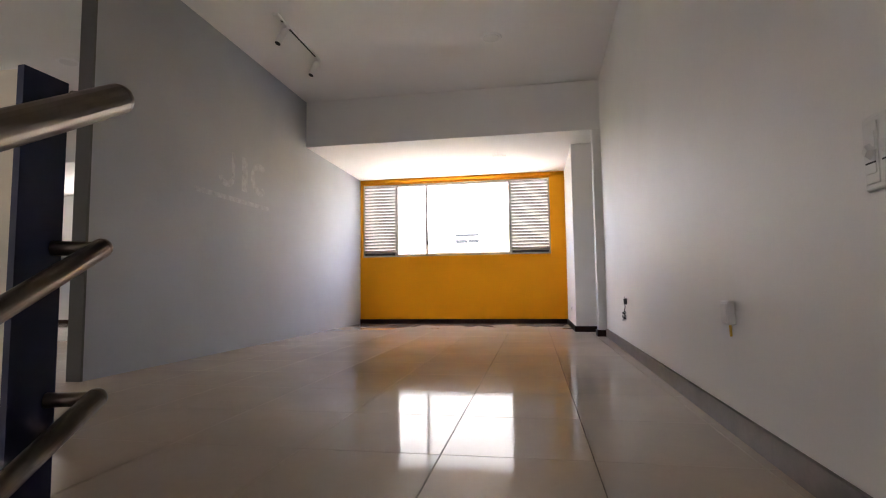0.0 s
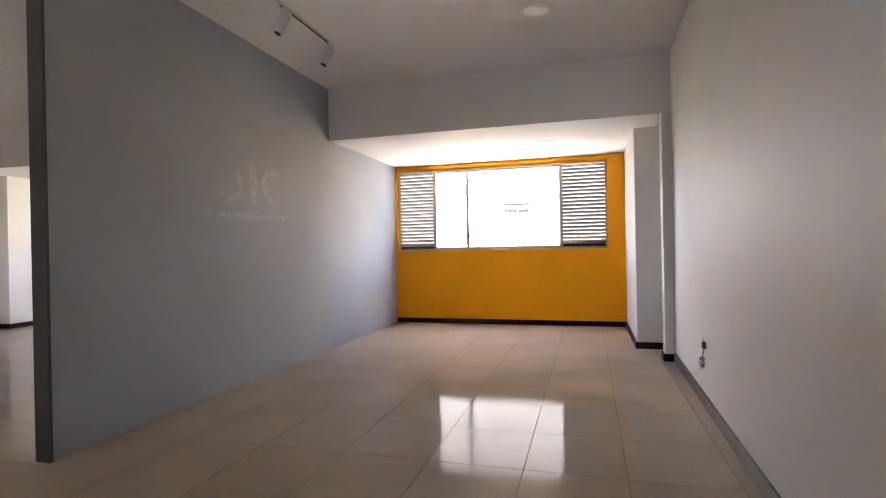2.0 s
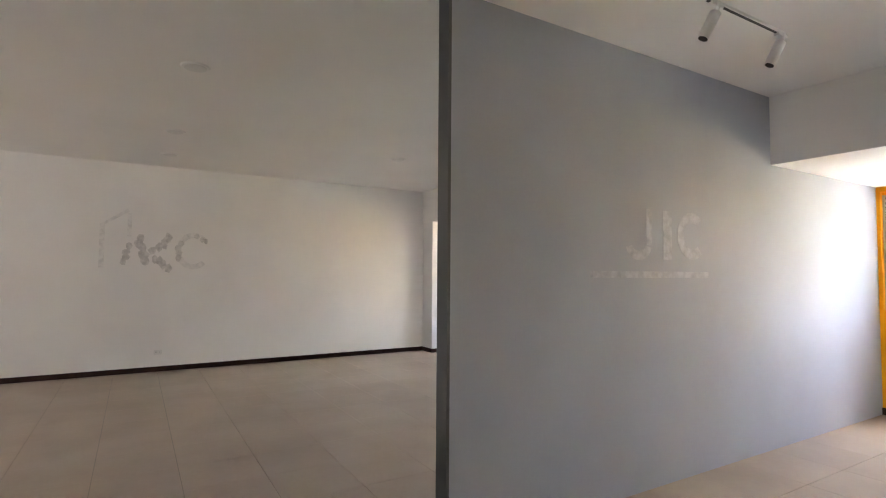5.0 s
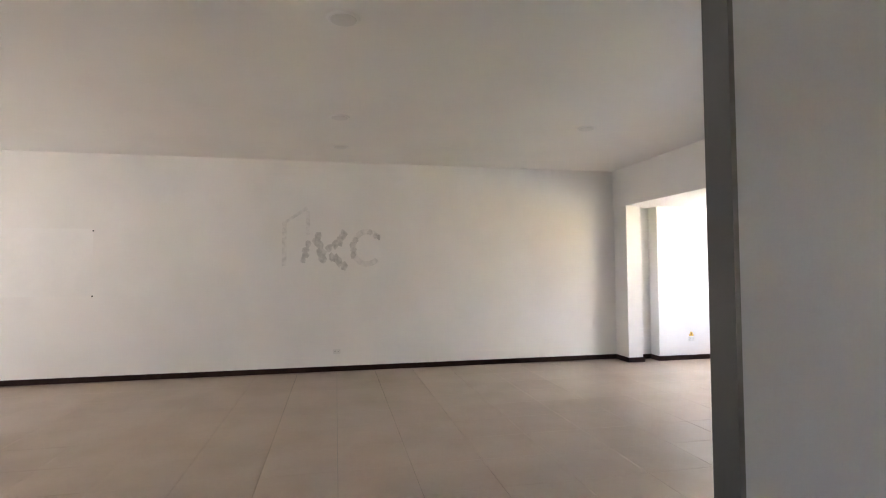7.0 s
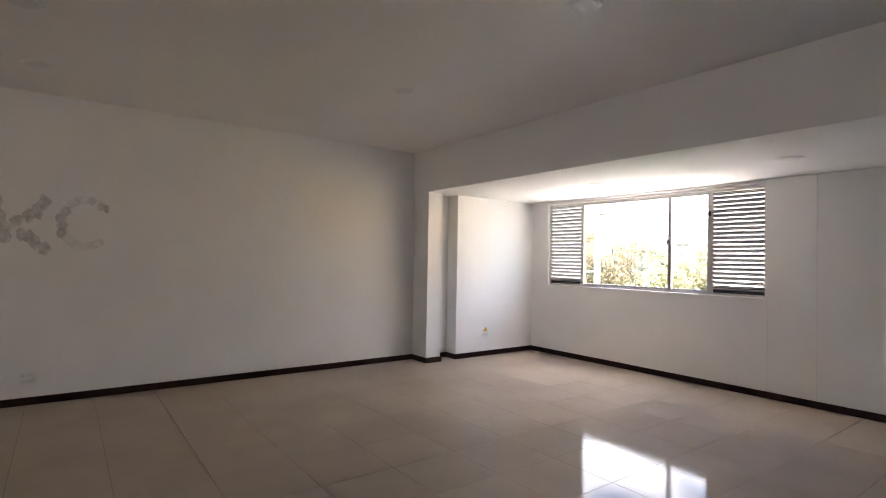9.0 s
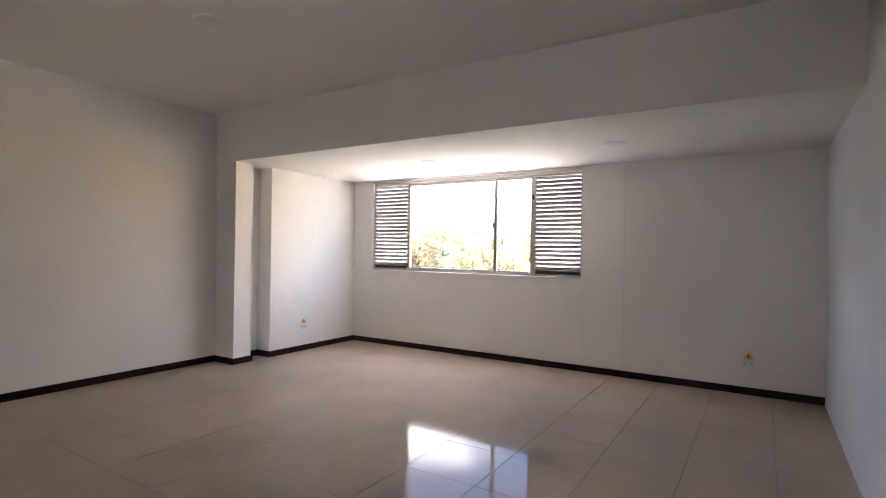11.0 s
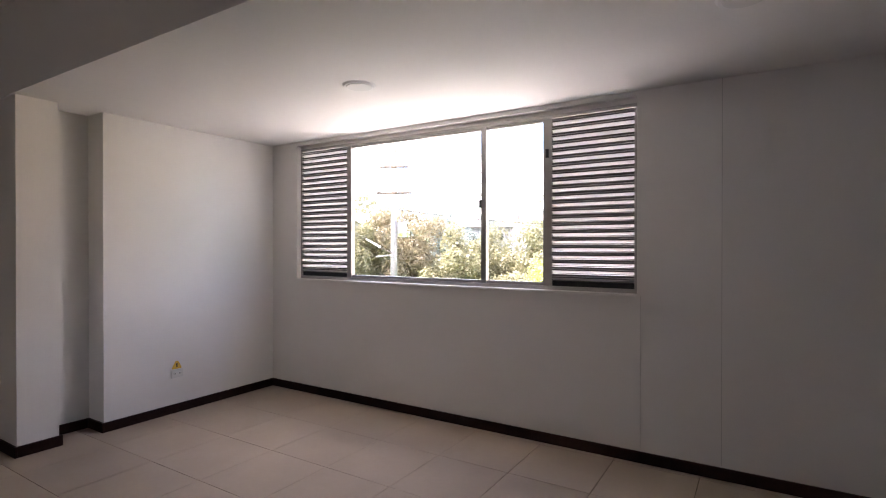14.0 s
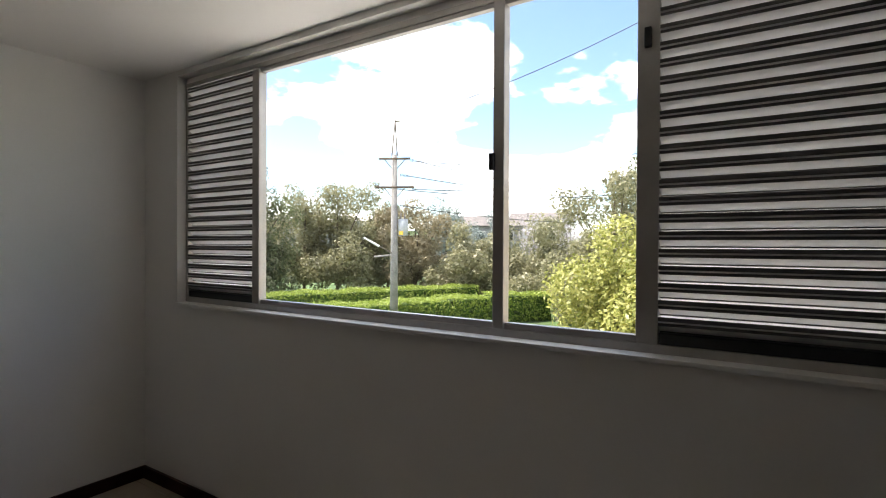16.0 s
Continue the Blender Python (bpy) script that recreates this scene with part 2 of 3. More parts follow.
def xr(y):
    """The long right wall's x, skewed a little to fit the camera's view."""
    return 1.645 + 0.0165 * y


HX0, HX1, HY0, HY1 = -0.05, 1.66, -2.4, 1.22   # stair opening in the floor

# floor slab round the stair opening
bm = bmesh.new()
box(bm, XL - 0.2, HX0, YR - 0.2, YW + 0.18, -0.25, -0.012)
box(bm, HX0, 2.0, HY1, YW + 0.18, -0.25, -0.012)
box(bm, HX0, 2.0, YR - 0.2, HY0, -0.25, -0.012)
floor = structure("floor", bm, M_GROUT, "polished beige porcelain tile floor with thin brown joints")

structure("ceiling", cube(XL - 0.2, 2.0, YR - 0.2, YB + 0.1, ZC, ZC + 0.2), M_CEIL, "flat white painted ceiling")
structure("ceiling_soffit", cube(XL - 0.2, 2.0, YB, YW + WT, ZS, ZC + 0.2 - 0.004), M_CEIL, "lowered white soffit with a deep beam front")

structure("wall_west", cube(XL - 0.2, XL, YR - 0.2, YB + 0.3, -0.25, ZC), M_WHITE, "long white painted wall with old sign marks")
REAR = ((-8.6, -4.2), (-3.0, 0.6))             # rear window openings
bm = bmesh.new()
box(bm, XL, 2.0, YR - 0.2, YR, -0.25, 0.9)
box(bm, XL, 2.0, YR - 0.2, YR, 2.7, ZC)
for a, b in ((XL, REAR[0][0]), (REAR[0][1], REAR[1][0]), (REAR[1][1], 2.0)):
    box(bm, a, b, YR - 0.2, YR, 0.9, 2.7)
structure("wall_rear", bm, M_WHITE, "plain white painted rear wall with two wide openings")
bm = prism(bmesh.new(), [(xr(-6), -6), (xr(6.93), 6.93), (2.0, 6.93), (2.0, -6)], -3.2, ZC)
structure("wall_east", bm, M_WHITE, "long white painted wall with scuffs")
# pilasters and recesses next to the beam
structure("pilaster_east", cube(1.655, 2.0, YB - 0.01, 6.925, -0.02, ZS), M_WHITE, "white pilaster under the beam")
structure("recess_east", cube(1.755, 2.0, 6.925, 7.43, -0.02, ZS), M_WHITE, "white recess between two pilasters")
structure("wall_bay_east", cube(1.428, 2.0, 7.43, YW, -0.02, ZS), M_WHITE, "white return wall beside the yellow wall")
structure("pilaster_west", cube(XL - 0.2, -8.960, YB + 0.02, 7.055, -0.02, ZS), M_WHITE, "white pilaster under the beam")
structure("recess_west", cube(XL - 0.2, -9.23, 7.055, 7.385, -0.02, ZS), M_WHITE, "white recess between two pilasters")
structure("wall_bay_west", cube(XL - 0.2, -8.975, 7.385, YW, -0.02, ZS), M_WHITE, "white return wall beside the window")

# dividing wall: grey face to the east room, pale face to the west room
structure("wall_partition", cube(XP0 + 0.02, XP1, 3.130, YW, -0.02, ZC), M_GREY, "smooth grey painted dividing wall with faded sign marks")
structure("wall_partition_back", cube(XP0, XP0 + 0.02, 3.130, YW, -0.02, ZC), mat("pale_blue_grey_paint", (0.62, 0.65, 0.70), 0.5, vary=0.02), "pale blue-grey back of the dividing wall")
structure("trim_partition_end", cube(XP0 - 0.006, XP1 + 0.004, 3.110, 3.130, -0.01, ZC), M_GREYD, "dark grey end strip of the dividing wall")

# window wall: opening bounds
WR = (-2.305, 1.168, 1.225, 2.635)
WL = (-8.585, -5.045, 1.215, 2.66)


def window_wall(name, x0, x1, op, material, label):
    bm = bmesh.new()
    box(bm, x0, x1, YW, YW + WT, -0.25, op[2])
    box(bm, x0, x1, YW, YW + WT, op[3], ZS)
    if op[0] - x0 > 0.01:
        box(bm, x0, op[0], YW, YW + WT, op[2], op[3])
    box(bm, op[1], x1, YW, YW + WT, op[2], op[3])
    return structure(name, bm, material, label)


window_wall("wall_north_yellow", XP1 - 0.06, 2.0, WR, M_YELLOW, "bright yellow painted wall under a wide window")
window_wall("wall_north_white", XL - 0.2, XP0 + 0.02, WL, M_WHITE, "white painted window wall with hairline joints")
bm = cube(XP1 + 0.002, 1.39, YW - 0.018, YW - 0.001, 2.638, 2.655, 0.003)
structure("trim_yellow_rail", bm, M_YELLOW, "thin yellow rail above the window")
structure("trim_wall_joint", cube(-4.503, -4.499, YW - 0.0015, YW + 0.001, 0.09, ZS), M_LINE, "fine vertical joint line in the window wall")
structure("trim_wall_joint", cube(-5.022, -5.019, YW - 0.0015, YW + 0.001, 0.09, 1.21), M_LINE, "fine vertical joint line under the window")

# unseen slab, added to keep sun and sky out of the rear openings
structure("wall_sun_block", cube(-22, 14, YR - 2.8, YR - 2.5, -3.0, 14), M_CONC, "plain grey unseen slab, added to shut out sun and sky behind")

# stair well: sides, steps, landing
structure("wall_stair_side", cube(HX0 - 0.12, HX0, HY0, HY1, -3.2, -0.25), M_CREAM, "cream stairwell side wall")
structure("wall_stair_end", cube(HX0 - 0.12, 2.0, HY0 - 0.15, HY0, -3.2, -0.25), M_CREAM, "cream stairwell end wall")
stairs = tagged(thing("staircase", (HX0, HY1, -0.2), "dark granite stair flight rising to the tiled floor", "stairs"), kind="structure")
for k in range(1, 11):
    ob = part("step", cube(0.001, 1.68, -0.25 * k - 0.02, -0.25 * (k - 1), -0.185 * k + 0.2 - 0.35, -0.185 * k + 0.2, 0.006), M_STONE, stairs)
structure("floor_landing", cube(HX0, 2.0, HY0, HY1 - 2.5, -2.2, -1.85), M_STONE, "dark stair landing")

# low wall beside the stair with a blue end
structure("wall_parapet", cube(-2.95, -0.062, 0.663, 0.745, -0.02, 1.04), M_CREAM, "low cream parapet beside the stair")
structure("trim_parapet_end", cube(-0.062, -0.048, 0.659, 0.75, -0.02, 1.045), M_BLUE, "navy blue painted end of the low parapet")
structure("trim_parapet_face", cube(-2.95, -0.062, 0.745, 0.749, -0.02, 1.045), M_BLUE, "navy blue painted face of the low parapet")

# baseboards
BH, BT = 0.082, 0.02


def baseboard(x0, x1, y0, y1, material=M_BASE, label="dark red-brown wooden baseboard"):
    structure("baseboard", cube(min(x0, x1), max(x0, x1), min(y0, y1), max(y0, y1), 0.0005, BH, 0.003), material, label)


baseboard(XL, XL + BT, YR, YB + 0.02)
baseboard(XL + BT, -8.960 + BT, YB + 0.02 - BT, YB + 0.02)
baseboard(-8.960, -8.960 + BT, YB + 0.02, 7.055 + BT)
baseboard(-9.23, -8.960, 7.055, 7.055 + BT)
baseboard(-9.23, -9.23 + BT, 7.055 + BT, 7.385 - BT)
baseboard(-9.23, -8.975 + BT, 7.385 - BT, 7.385)
baseboard(-8.975, -8.975 + BT, 7.385, YW - BT)
baseboard(-8.975, XP0, YW - BT, YW)
baseboard(XP1, 1.428, YW - BT, YW)
baseboard(1.428 - BT, 1.428, 7.43, YW - BT, label="dark brown wooden baseboard on the return wall")
baseboard(1.428 - BT, 1.755, 7.43 - BT, 7.43)
baseboard(1.755 - BT, 1.755, 6.925, 7.43 - BT)
baseboard(1.655 - BT, 1.655, YB - 0.01, 6.925)
baseboard(1.655 - BT, xr(YB), YB - 0.01 - BT, YB - 0.01)
bm = prism(bmesh.new(), [(xr(1.22) - 0.015, 1.22), (xr(6.74) - 0.015, 6.735), (xr(6.74), 6.735), (xr(1.22), 1.22)], 0.0005, 0.10)
structure("baseboard", bm, M_DUST, "dusty brown wooden baseboard along the long wall")


# ---- windows with louvred ends ----
def slat_mesh():
    """A folded sheet-metal blade: sloping web with a lip at either edge. One metre long along x."""
    prof = [(-0.026, 0.026), (-0.026, 0.021), (-0.022, 0.0165), (0.032, -0.0365), (0.036, -0.0365), (0.036, -0.0415), (0.0305, -0.0425),
            (0.007, -0.0272), (0.0065, -0.0305), (0.0035, -0.029), (0.004, -0.0252), (-0.0285, -0.004), (-0.0285, 0.006), (-0.0315, 0.012), (-0.0295, 0.026)]
    bm = bmesh.new()
    a, b = [bm.verts.new((0, y, z)) for y, z in prof], [bm.verts.new((1, y, z)) for y, z in prof]
    k = len(prof)
    bm.faces.new(a), bm.faces.new(b[::-1])
    for i in range(k):
        f = bm.faces.new((a[i], b[i], b[(i + 1) % k], a[(i + 1) % k]))
        # lips and rib take the dark material: their shade is painted in
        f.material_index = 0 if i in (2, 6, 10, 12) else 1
    return bm


def make_window(name, op, stops, kinds, latch, label):
    """stops: the uprights between the bays; kinds: 'l' louvre or 'g' glass, bay by bay."""
    x0, x1, z0, z1 = op
    y0, y1 = YW + 0.055, YW + 0.105
    w = tagged(thing(name, ((x0 + x1) / 2, y0, z0), label, "window"), kind="structure")
    inv = Matrix.Translation(-Vector(w.location))

    def add(nm, bm, m, parent=w, label=""):
        bm.transform(inv)
        return part(nm, bm, m, parent, label)
    fr = 0.03
    zt = z1 - 0.035
    add("window_frame", cube(x0, x1, y0, y1, z0, z0 + fr + 0.005, 0.003), M_ALU)
    add("window_frame", cube(x0, x1, y0, y1, zt - fr, zt, 0.003), M_ALU)
    add("window_head", cube(x0, x1, y0 + 0.01, y1 + 0.03, zt, z1), M_WHITE if op is WL else M_YELLOW)
    for x in (x0, x1 - fr):
        add("window_frame", cube(x, x + fr, y0, y1, z0 + fr + 0.005, zt - fr, 0.003), M_ALU)
    for s, wd in stops:
        add("mullion", cube(s - wd / 2, s + wd / 2, y0 - 0.004, y1, z0 + fr + 0.005, zt - fr, 0.003), M_ALU)
    add("window_sill", cube(x0 + 0.01, x1 - 0.01, YW - 0.022, y0, z0 - 0.014, z0 + 0.004, 0.003), M_WHITE if op is WL else M_YELLOW)
    edges = [(x0, 2 * fr)] + list(stops) + [(x1, 2 * fr)]
    blade = None
    for (a, wa), (b, wb), kind in zip(edges, edges[1:], kinds):
        a, b = a + wa / 2, b - wb / 2
        if kind == "g":
            g = add("pane", cube(a, b, y0 + 0.022, y0 + 0.027, z0 + fr + 0.005, zt - fr), M_PANE)
            g.visible_shadow = False
            for nm, c in (("sash_rail", (a, b, z0 + fr + 0.005, z0 + fr + 0.03)), ("sash_rail", (a, b, zt - fr - 0.02, zt - fr))):
                add(nm, cube(c[0], c[1], y0 + 0.008, y0 + 0.04, c[2], c[3], 0.002), M_ALU)
        else:
            add("louvre_foot", cube(a, b, y0 + 0.006, y0 + 0.045, z0 + fr + 0.005, z0 + fr + 0.045, 0.003), M_DARK, label="black bottom bar")
            n = 22
            lo, hi = z0 + fr + 0.075, zt - fr - 0.03
            for k in range(n):
                z = lo + (hi - lo) * k / (n - 1)
                if blade is None:
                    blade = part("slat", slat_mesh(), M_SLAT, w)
                    blade.data.materials.append(M_LIP_SHADE)
                    o = blade
                else:
                    o = share("slat", blade, w, (0, 0, 0))
                o.location = Vector((a, y0 + 0.028, z)) - Vector(w.location)
                o.scale = (b - a, 1, 1)
    for x, z in latch:
        add("latch", cube(x - 0.012, x + 0.012, y0 - 0.022, y0 - 0.004, z, z + 0.07, 0.004), M_DARK, label="black window latch")
    return w


make_window("window_1", WR, [(-1.655, 0.055), (-1.08, 0.045), (0.46, 0.055)], "lggl", [(-1.06, 1.44)], "wide aluminium window with louvred ends in a yellow wall")
make_window("window_2", WL, [(-7.875, 0.06), (-6.325, 0.05), (-5.745, 0.075)], "lggl", [(-6.35, 1.90), (-5.745, 2.28)], "wide aluminium window with louvred ends in a white wall")


# ---- fittings ----
def disc(bm, r, z0, z1, r1=None):
    bmesh.ops.create_cone(bm, cap_ends=True, segments=40, radius1=r, radius2=r1 or r, depth=z1 - z0, matrix=Matrix.Translation((0, 0, (z0 + z1) / 2)))
    return bm


def ceiling_lamp(x, y, z):
    t = thing("ceiling_light", (x, y, z), "round white unlit recessed ceiling light", "ceiling light", "ceiling lights")
    part("trim_ring", disc(bmesh.new(), 0.105, -0.011, 0.001, 0.12), M_LAMP, t)
    part("diffuser", disc(bmesh.new(), 0.088, -0.015, -0.010, 0.092), M_PLASTIC, t)
    return t


lamp = ceiling_lamp(0.461, 5.33, ZC)
for x, y, z in ((0.36, 7.88, ZS), (-6.67, 7.98, ZS), (-4.34, 7.92, ZS), (-6.85, 1.90, ZC), (-4.49, 1.91, ZC), (-8.3, 1.92, ZC), (-6.77, 4.92, ZC), (-4.50, 4.94, ZC)):
    copy_thing(lamp, pose(x, y, z))

track = thing("track_light", (-1.585, 4.95, ZC), "white ceiling track with two white spotlights", "track light")
part("track", cube(-0.017, 0.017, -0.43, 0.50, -0.02, 0.0, 0.003), M_LAMP, track)
part("feed_box", cube(-0.028, 0.028, -0.54, -0.45, -0.03, 0.0, 0.006), M_LAMP, track)
part("track_slot", cube(-0.010, 0.010, -0.42, 0.49, -0.0215, -0.0195), M_DARK, track)
for yy in (-0.33, 0.46):
    top, tip = Vector((0, yy, -0.075)), Vector((-0.052, yy - 0.055, -0.235))
    way = (tip - top).normalized()
    head = part("spotlight", rod(bmesh.new(), top, tip, 0.035, seg=24), M_LAMP, track, smooth=True)
    part("rim", rod(bmesh.new(), tip - way * 0.001, tip + way * 0.004, 0.029, seg=24), M_DARK, head, "black lamp opening")
    part("bracket", tube(bmesh.new(), [Vector((0.012, yy, -0.02)), Vector((0.014, yy, -0.06)), top + way * 0.03], 0.013, 12), M_LAMP, track)
    part("adapter", cube(-0.019, 0.019, yy - 0.06, yy + 0.06, -0.04, -0.019, 0.004), M_LAMP, track)


def outlet(at, rz, warn, label):
    """A double socket plate; its front looks along local -y."""
    t = thing("power_outlet", at, label, "outlet", "wall outlets")
    t.rotation_euler = (0, 0, radians(rz))
    part("plate", cube(-0.058, 0.058, -0.009, 0.0, -0.037, 0.037, 0.004), M_PLASTIC, t)
    for x in (-0.026, 0.026):
        s = part("socket", cube(x - 0.02, x + 0.02, -0.0115, -0.0085, -0.024, 0.024, 0.002), M_PLASTIC, t)
        for dx in (-0.006, 0.006):
            part("slot", cube(x + dx - 0.0016, x + dx + 0.0016, -0.0121, -0.011, -0.004, 0.011), M_DARK, s)
    if warn:
        bm = bmesh.new()
        prof = [(-0.045, 0.045), (0.045, 0.045), (0.045, 0.062), (0.012, 0.118), (-0.012, 0.118), (-0.045, 0.062)]
        a, b = [bm.verts.new((x, -0.0015, z)) for x, z in prof], [bm.verts.new((x, 0, z)) for x, z in prof]
        bm.faces.new(a), bm.faces.new(b[::-1])
        for i in range(6):
            bm.faces.new((a[i], b[i], b[(i + 1) % 6], a[(i + 1) % 6]))
        st = part("warning_sticker", bm, M_WARN, t, "yellow hazard sticker")
        part("mark", cube(-0.006, 0.006, -0.0022, -0.0014, 0.062, 0.098), M_DARK, st)
    return t


outlet((-8.975, 8.02, 0.365), 90, True, "white wall outlet with a yellow warning sticker above")
outlet((-3.147, YW, 0.345), 0, True, "white wall outlet with yellow sticker on the window wall")
outlet((XL, 1.88, 0.31), 90, False, "white double wall outlet above the dark baseboard")
outlet((1.428, 8.15, 0.30), -90, False, "white wall outlet on the return wall")


def on_east(y, z):
    return (xr(y), y, z)


sw = thing("light_switch", on_east(1.235, 0.94), "tall white switch plate on the white wall", "switch")
sw.rotation_euler = (0, 0, radians(-90))
part("plate", cube(-0.066, 0.066, -0.012, 0.0, -0.09, 0.09, 0.006), M_PLASTIC, sw)
for x in (-0.03, 0.03):
    part("frame", cube(x - 0.026, x + 0.026, -0.0145, -0.0115, -0.074, 0.074, 0.002), M_PLASTIC, sw)
    bm = cube(x - 0.018, x + 0.018, -0.016, -0.013, -0.05, 0.05, 0.001)
    rocker = bmesh.ops.create_cone(bm, cap_ends=True, segments=4, radius1=0.024, radius2=0.012, depth=0.016,
                                   matrix=Matrix.Translation((x, -0.02, 0.004)) @ Matrix.Rotation(radians(90), 4, "X"))
    rk = part("rocker", bm, M_PLASTIC, sw)
    part("gap", cube(x - 0.018, x + 0.018, -0.0172, -0.0155, -0.026, -0.022), M_DARK, rk, "dark slit under the toggle")

jack = thing("wall_box", on_east(2.29, 0.513), "white surface box with a small yellowed cable stub", "wall box")
jack.rotation_euler = (0, 0, radians(-90))
part("case", cube(-0.042, 0.042, -0.032, 0.0, -0.05, 0.05, 0.006), M_PLASTIC, jack)
part("cover", cube(-0.034, 0.034, -0.036, -0.031, -0.04, 0.04, 0.003), M_PLASTIC, jack)
part("cable_stub", tube(bmesh.new(), [(0.004, -0.012, -0.045), (0.006, -0.012, -0.075), (0.003, -0.010, -0.10)], 0.005), M_WARN, jack, "yellowed cable stub")

cord = thing("cable_bundle", on_east(5.12, 0.395), "black coiled cable hanging from a plug on the white wall", "cable")
cord.rotation_euler = (0, 0, radians(-90))
plug = cube(0.008, 0.034, -0.03, 0.0, 0.062, 0.12, 0.006)
bmesh.ops.rotate(plug, cent=(0.02, -0.018, 0.09), matrix=Matrix.Rotation(radians(-10), 3, "Y"), verts=plug.verts)
part("plug", plug, M_DARK, cord, "black plug-in adapter")
part("stray_wire", tube(bmesh.new(), [Vector((0.012, -0.015, 0.122)), Vector((-0.03, -0.012, 0.131)), Vector((-0.062, -0.008, 0.134))], 0.0028, 6), M_DARK, cord)
pts = [Vector((0.026, -0.02, 0.058)), Vector((0.03, -0.02, 0.045)), Vector((0.012, -0.018, 0.03)), Vector((-0.02, -0.016, 0.026)), Vector((-0.03, -0.016, 0.012)), Vector((-0.022, -0.018, -0.008))]
part("lead", tube(bmesh.new(), pts, 0.0036, 8), M_DARK, cord)
rng = random.Random(4)
for k in range(7):
    c = Vector((rng.uniform(-0.028, 0.026), -0.012 - 0.004 * k, -0.045 + rng.uniform(-0.03, 0.022)))
    lean, ry, rz = rng.uniform(0, 3.1), rng.uniform(0.018, 0.036), rng.uniform(0.012, 0.026)
    ring = []
    for a in [i * math.tau / 14 for i in range(15)]:
        u, v = math.cos(a) * ry, math.sin(a) * rz
        ring.append(c + Vector((u * math.cos(lean) - v * math.sin(lean), 0.006 * math.sin(3 * a), u * math.sin(lean) + v * math.cos(lean))))
    part("coil", tube(bmesh.new(), ring, 0.0034, 6), M_DARK if k % 3 else M_GREYBOX, cord)
part("cable_tie", rod(bmesh.new(), (-0.03, -0.03, -0.03), (0.02, -0.036, -0.048), 0.007, seg=8), M_PLASTIC, cord, "pale tie round the coil")


# ---- what is left of the old wall signs: plain shapes ----
def flat(name, patches, plane, depth, material, label):
    """Thin patches on a wall of constant x. Each patch is a part: one outline in (y, z), or a strip of quads."""
    strips = [q if isinstance(q[0][0], tuple) else [q] for q in patches]
    cy, cz = strips[0][0][0]
    t = thing(name, (plane, cy, cz), label, "wall mark")
    for n, strip in enumerate(strips):
        depth += 0.0002 * (n > 0)
        bm = bmesh.new()
        for poly in strip:
            a, b = [bm.verts.new((0, y - cy, z - cz)) for y, z in poly], [bm.verts.new((depth, y - cy, z - cz)) for y, z in poly]
            k = len(poly)
            bm.faces.new(a), bm.faces.new(b[::-1])
            for i in range(k):
                bm.faces.new((a[i], b[i], b[(i + 1) % k], a[(i + 1) % k]))
        bmesh.ops.remove_doubles(bm, verts=bm.verts, dist=1e-5)
        part("patch", bm, material, t)
    return t


def rect(y0, y1, z0, z1, slant=0.0):
    return [(y0, z0), (y1, z0), (y1 + slant, z1), (y0 + slant, z1)]


def arc(cy, cz, ry, rz, w, a0, a1, n=14):
    """A ring sector (degrees), w wide, as one strip of quads."""
    turns = [radians(a0 + (a1 - a0) * i / n) for i in range(n + 1)]
    ring = [((cy + math.cos(a) * ry, cz + math.sin(a) * rz), (cy + math.cos(a) * (ry - w), cz + math.sin(a) * (rz - w))) for a in turns]
    return [[[p[0], q[0], q[1], p[1]] for p, q in zip(ring, ring[1:])]]


grey_marks = (arc(4.83, 1.86, 0.15, 0.12, 0.07, 190, 350, 9) + [rect(4.92, 4.98, 1.86, 2.14)] + [rect(5.12, 5.23, 1.75, 2.14)]
              + arc(5.50, 1.95, 0.20, 0.195, 0.085, 50, 310, 18))
flat("sign_mark", grey_marks, XP1, 0.0012, M_GHOST, "faint shiny letter-shaped glue marks on the grey wall")
flat("sign_mark", [rect(4.30, 5.72, 1.605, 1.655)], XP1, 0.0012, M_GHOST, "faint shiny bar-shaped glue mark on the grey wall")

rng = random.Random(8)


def torn(y0, y1, z0, z1, n, s):
    """Ragged scraps within a slanting stroke."""
    out = []
    for i in range(n):
        f = (i + 0.5) / n
        cy, cz = y0 + (y1 - y0) * f + rng.uniform(-0.025, 0.025), z0 + (z1 - z0) * f + rng.uniform(-0.02, 0.02)
        k = rng.randint(6, 9)
        out.append([(cy + math.cos(j * math.tau / k) * s * rng.uniform(0.6, 1.25), cz + math.sin(j * math.tau / k) * s * 1.25 * rng.uniform(0.6, 1.25)) for j in range(k)])
    return out


white_marks = (torn(1.36, 1.42, 1.72, 2.08, 4, 0.055) + torn(1.56, 1.642, 2.22, 1.86, 4, 0.075) + torn(1.642, 1.66, 1.85, 1.75, 2, 0.06)
               + torn(1.75, 2.02, 1.93, 2.22, 5, 0.065) + torn(1.80, 1.98, 1.86, 1.67, 4, 0.06)
               + torn(2.16, 2.14, 2.12, 1.84, 4, 0.05) + torn(2.40, 2.56, 2.24, 2.12, 3, 0.04))
flat("sign_mark", white_marks, XL, 0.0022, M_GHOST2, "grey torn letter-shaped patches on the white wall")
faint = (arc(2.36, 1.97, 0.27, 0.31, 0.09, 45, 315, 18) + [rect(1.03, 1.10, 1.68, 2.36), [(1.03, 2.36), (1.10, 2.36), (1.43, 2.58), (1.40, 2.63)], rect(1.40, 1.46, 2.18, 2.55)])
